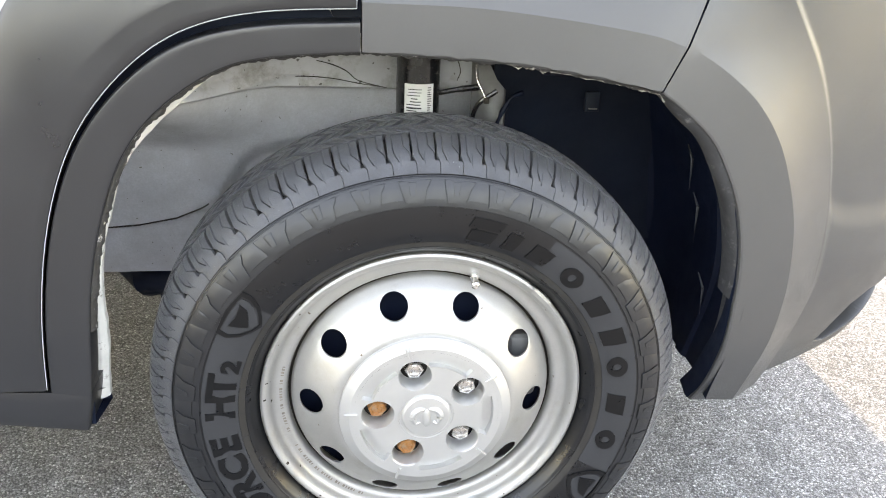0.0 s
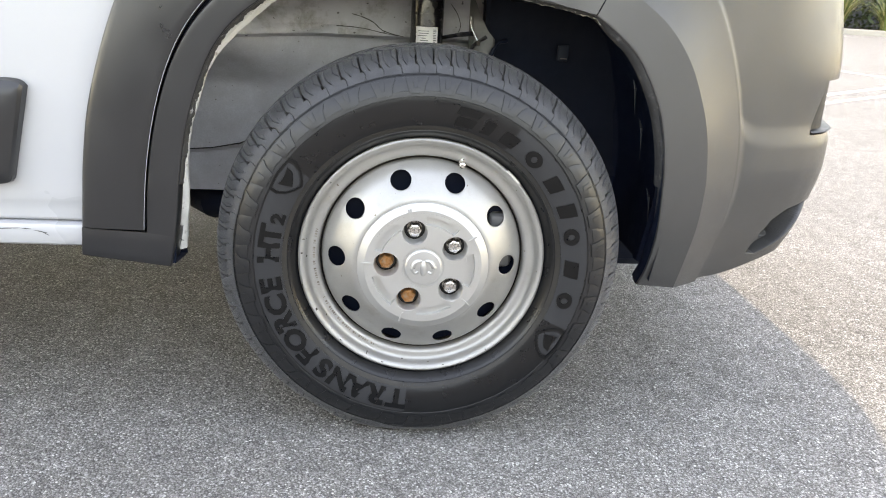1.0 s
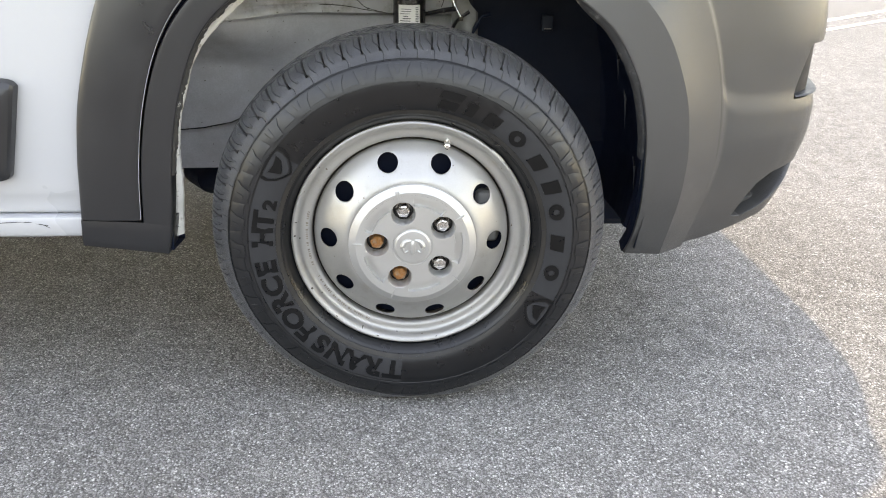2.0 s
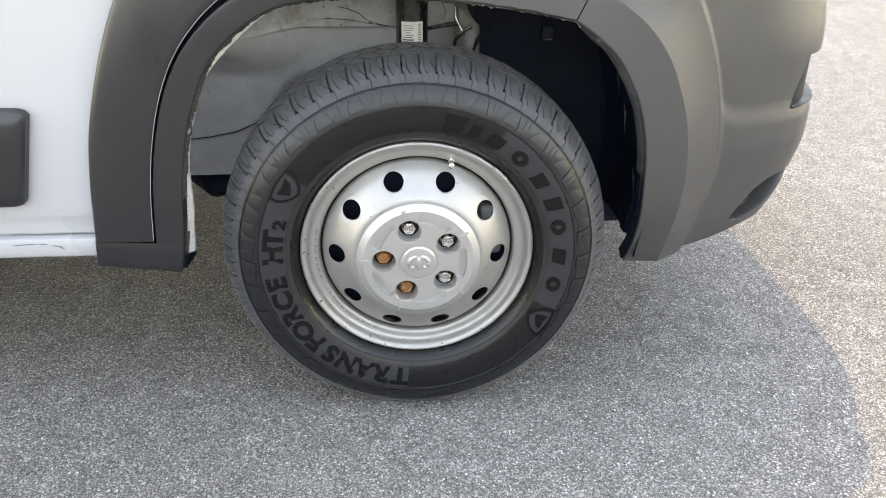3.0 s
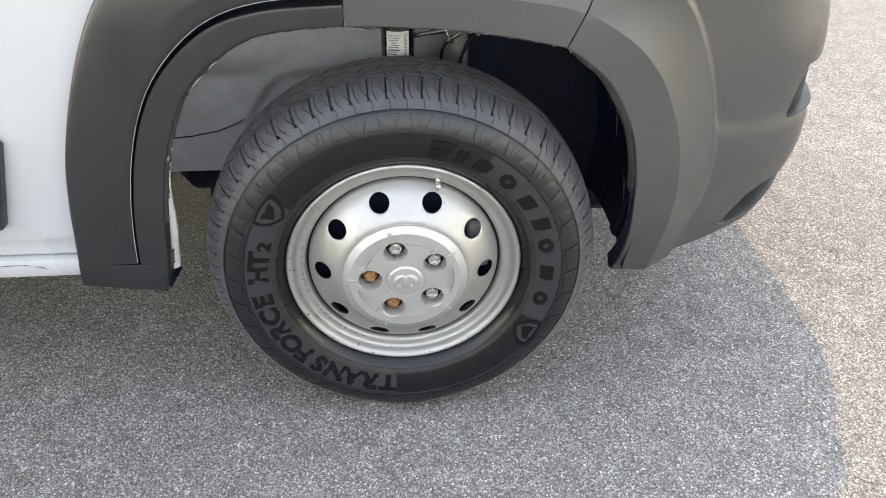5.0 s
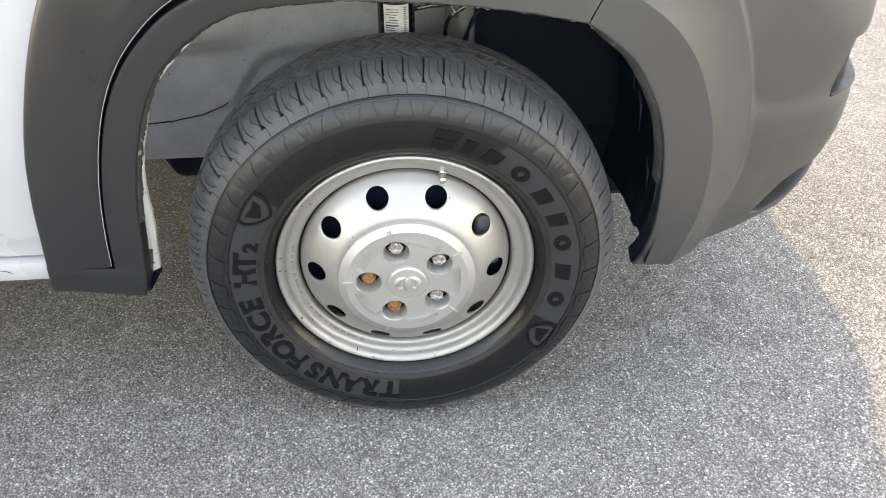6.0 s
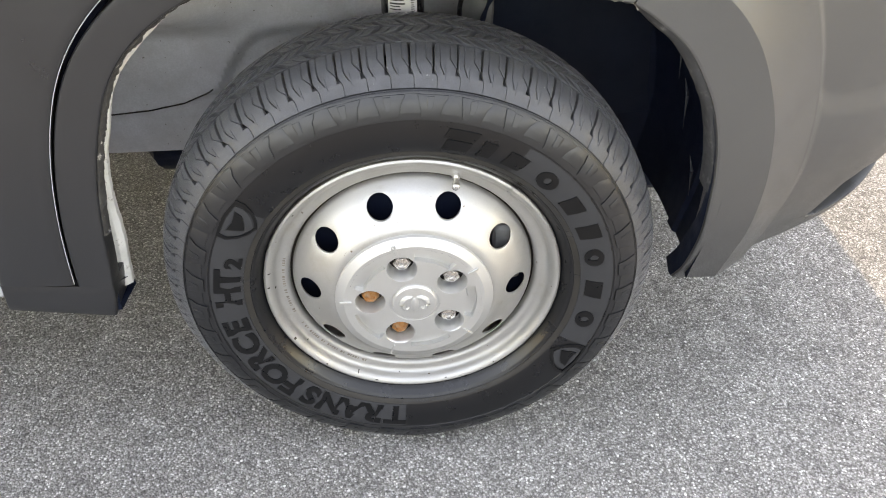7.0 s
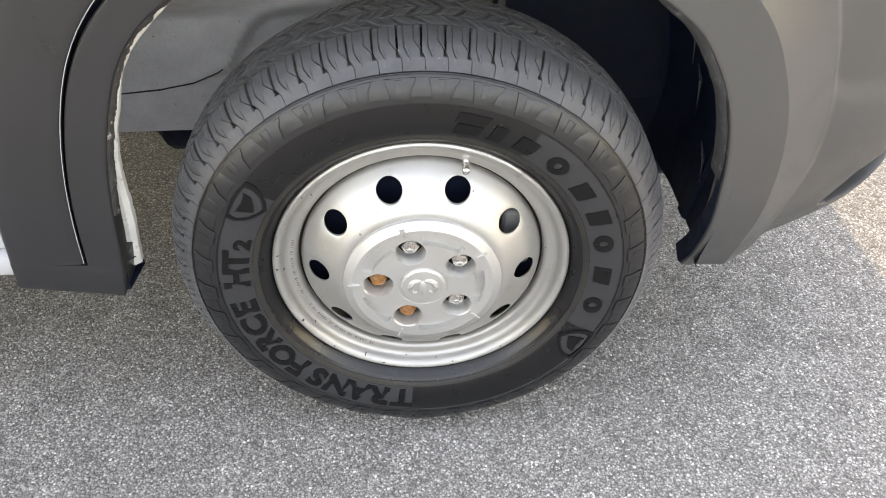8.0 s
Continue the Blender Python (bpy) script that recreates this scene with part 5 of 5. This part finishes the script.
far = [(x, 2 * W2 - y) for x, y in PLAN[::-8]]
grid_faces(bm, [[(x - d, y, z) for x, y in [(0.95, 1.0)] + far] for z, d in ((0.28, 0.09), (0.32, 0.05), (0.40, 0.02), (0.52, 0.0), (0.70, 0.0), (0.85, 0.02), (1.0, 0.03))])
part("front_bumper", bm, LIT_PLASTIC, van, "far half of the grey plastic bumper")
# the van's other three wheels, unseen; they also keep light from under it
for wx, wy in ((0.0, 2 * W2), (-3.45, 0.0), (-3.45, 2 * W2)):
    sd = 1 if wy == 0 else -1
    bm = bmesh.new()
    angs = np.linspace(0, 2 * math.pi, 64, endpoint=False)
    grid_faces(bm, [[(wx + r * math.cos(a), wy + sd * y, max(0.0008, CZ + r * math.sin(a))) for a in angs] for r, y in
                    [(0.2175, 0.045), (0.226, 0.03), (0.25, 0.01), (0.285, 0.004), (0.328, 0.016), (0.355, 0.036), (0.371, 0.07), (0.373, 0.112), (0.371, 0.154), (0.355, 0.188), (0.285, 0.22), (0.2175, 0.19)]], close=True)
    tyre_o = part("wheel", bm, RUBBER, van, "black tyre on a silver steel wheel")
    bm = bmesh.new()
    grid_faces(bm, [[(wx + r * math.cos(a), wy + sd * y, CZ + r * math.sin(a)) for a in angs] for r, y in
                    [(0.2175, 0.185), (0.2205, 0.040), (0.2165, 0.0258), (0.206, 0.041), (0.188, 0.0485), (0.182, 0.062), (0.164, 0.0335), (0.142, 0.0165), (0.1165, 0.0016), (0.095, 0.004), (0.05, -0.008), (0.01, -0.008)]], close=True)
    part("rim", bm, STEEL, tyre_o, "silver painted steel rim")
# axle, boxes and bars below: unseen, added to stop light under the van
bm = bmesh.new()
tube(bm, [(-3.45, 0.15, CZ), (-3.45, 0.5, 0.30), (-3.45, 1.58, 0.30), (-3.45, 1.93, CZ)], 0.05, 14)
part("rear_axle", bm, BLACK_PLASTIC, van, "black tubular rear axle")
bm = bmesh.new()
box(bm, (-2.2, 0.75, 0.20), (-0.75, 1.45, 0.37), 0.04)
part("tank_light_block", bm, BLACK_PLASTIC, van, "unseen black box under the floor, added to block light")
for ry in (0.42, 1.62):
    bm = bmesh.new()
    box(bm, (-4.9, ry - 0.04, 0.255), (-0.62, ry + 0.04, 0.37), 0.015)
    part("rail_light_block", bm, BLACK_PLASTIC, van, "unseen black bar under the floor, added to block light")
bm = bmesh.new()
box(bm, (-0.45, 0.45, 0.19), (0.65, 1.65, 0.42), 0.06)
part("front_light_block", bm, BLACK_PLASTIC, van, "unseen black box under the nose, added to block light")

# ---- parking lines, planted strip far behind ----
def stripe(name, a, b, w):
    bm = bmesh.new()
    a, b = Vector((*a, 0)), Vector((*b, 0))
    d = (b - a).normalized()
    n = Vector((-d.y, d.x, 0)) * w / 2
    k = 24
    lo = [a + (b - a) * i / k - n * (1 + 0.05 * noise.noise((i * 1.7, 0, 3))) for i in range(k + 1)]
    hi = [a + (b - a) * i / k + n * (1 + 0.05 * noise.noise((i * 1.3, 5, 3))) for i in range(k + 1)]
    grid_faces(bm, [[p + Vector((0, 0, 0.0005)) for p in lo], [p + Vector((0, 0, 0.004)) for p in lo], [p + Vector((0, 0, 0.004)) for p in hi], [p + Vector((0, 0, 0.0005)) for p in hi]])
    return tagged(part(name, bm, PAINT_LINE), "worn white painted parking line", "parking line", group="parking lines", kind="structure")


stripe("parking_line", (5.0, 10.9), (6.6, 5.5), 0.08)
stripe("parking_line", (2.6, 4.8), (8.6, 9.4), 0.085)
stripe("parking_line", (2.0, 4.05), (7.8, 8.3), 0.07)
bm = bmesh.new()
rows = []
for y, z in ((-0.10, 0.0), (-0.095, 0.13), (-0.07, 0.15), (0.07, 0.15), (0.08, 0.14), (0.08, 0.05)):
    rows.append([(8.0 + 14 * i / 30, 21.8 - 5.0 * i / 30 + y, z) for i in range(31)])
grid_faces(bm, rows)
tagged(part("kerb", bm, CONCRETE), "pale concrete kerb of the planted strip", "kerb", kind="structure")
bm = bmesh.new()
grid_faces(bm, [[(8.0 + 14 * i / 30, 21.85 - 5.0 * i / 30 + y, 0.10 + 0.05 * noise.noise((i, y, 1))) for i in range(31)] for y in (0, 1, 2, 3, 4, 5)])
tagged(part("planting_bed", bm, SOIL), "dark mulched planting bed behind the kerb", "planting bed", kind="structure")


def grass_clump(at, seed, size, dry):
    root = thing("ornamental_grass", "ornamental grass clump with long arching blades", "plant", group="grass clumps in the planted strip")
    root.location = at
    rnd = random.Random(seed)
    for name, mat, count in (("green_blades", BLADE, 170), ("dry_blades", BLADE_DRY, dry)):
        bm = bmesh.new()
        for i in range(count):
            az, lean = rnd.uniform(0, 2 * math.pi), rnd.uniform(0.25, 1.25)
            ln, w = size * rnd.uniform(0.6, 1.1), rnd.uniform(0.012, 0.026)
            d = Vector((math.cos(az), math.sin(az), 0))
            side = Vector((-d.y, d.x, 0)) * w
            base = d * rnd.uniform(0, 0.12)
            prev = None
            for k in range(7):
                f = k / 6
                p = base + d * (ln * math.sin(lean * f) * f * 0.9) + Vector((0, 0, ln * (f - 0.42 * lean * f * f * f)))
                cur = (bm.verts.new(p - side * (1 - f * 0.95)), bm.verts.new(p + side * (1 - f * 0.95)))
                if prev:
                    bm.faces.new((prev[0], prev[1], cur[1], cur[0]))
                prev = cur
        tagged(part(name, bm, mat, root), kind="stuff")


for i, (x, y, sz) in enumerate(((11.3, 21.3, 1.35), (12.6, 21.0, 1.5), (13.6, 20.4, 1.3), (14.8, 20.2, 1.5), (10.1, 21.9, 1.2), (16.2, 19.6, 1.4))):
    grass_clump((x, y, 0.08), 20 + i, sz, 70 if i % 2 else 40)
# hedge behind the strip
bm = bmesh.new()
rnd = random.Random(7)
for i in range(9000):
    u = rnd.uniform(-2, 18)
    v, z = rnd.uniform(0, 1.2), rnd.uniform(0.0, 2.6) * (0.9 + 0.15 * noise.noise((u * 0.8, 0, 2)))
    c = Vector((6 + u, 24.6 - 0.36 * u + v, 0.1 + z))
    q = Euler((rnd.uniform(-1.2, 1.2), rnd.uniform(-1.2, 1.2), rnd.uniform(0, 6.3))).to_matrix()
    l, w = rnd.uniform(0.06, 0.14), rnd.uniform(0.03, 0.06)
    bm.faces.new([bm.verts.new(c + q @ Vector(p)) for p in ((-l, 0, 0), (0, -w, 0.01), (l, 0, 0), (0, w, 0.01))])
tagged(part("hedge", bm, LEAF), "dense dark green hedge behind the planted strip", "hedge", kind="stuff")
bm = bmesh.new()
grid_faces(bm, [[(2.0, 27.6, 0.0), (2.0, 27.6, 4.0), (2.0, 27.9, 4.0), (2.0, 27.9, 0.0)], [(30.0, 17.6, 0.0), (30.0, 17.6, 4.0), (30.0, 17.9, 4.0), (30.0, 17.9, 0.0)]])
tagged(part("wall_north", bm, STUCCO), "plain grey rendered wall behind the hedge", "wall", kind="structure")

# ---- unseen dark wall behind the camera, across the parking row, blocks low light ----
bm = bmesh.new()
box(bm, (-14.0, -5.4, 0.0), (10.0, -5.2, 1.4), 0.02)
tagged(part("light_block_south", bm, LIGHT_BLOCK), "unseen plain dark wall, added to block low light", "wall", kind="structure")
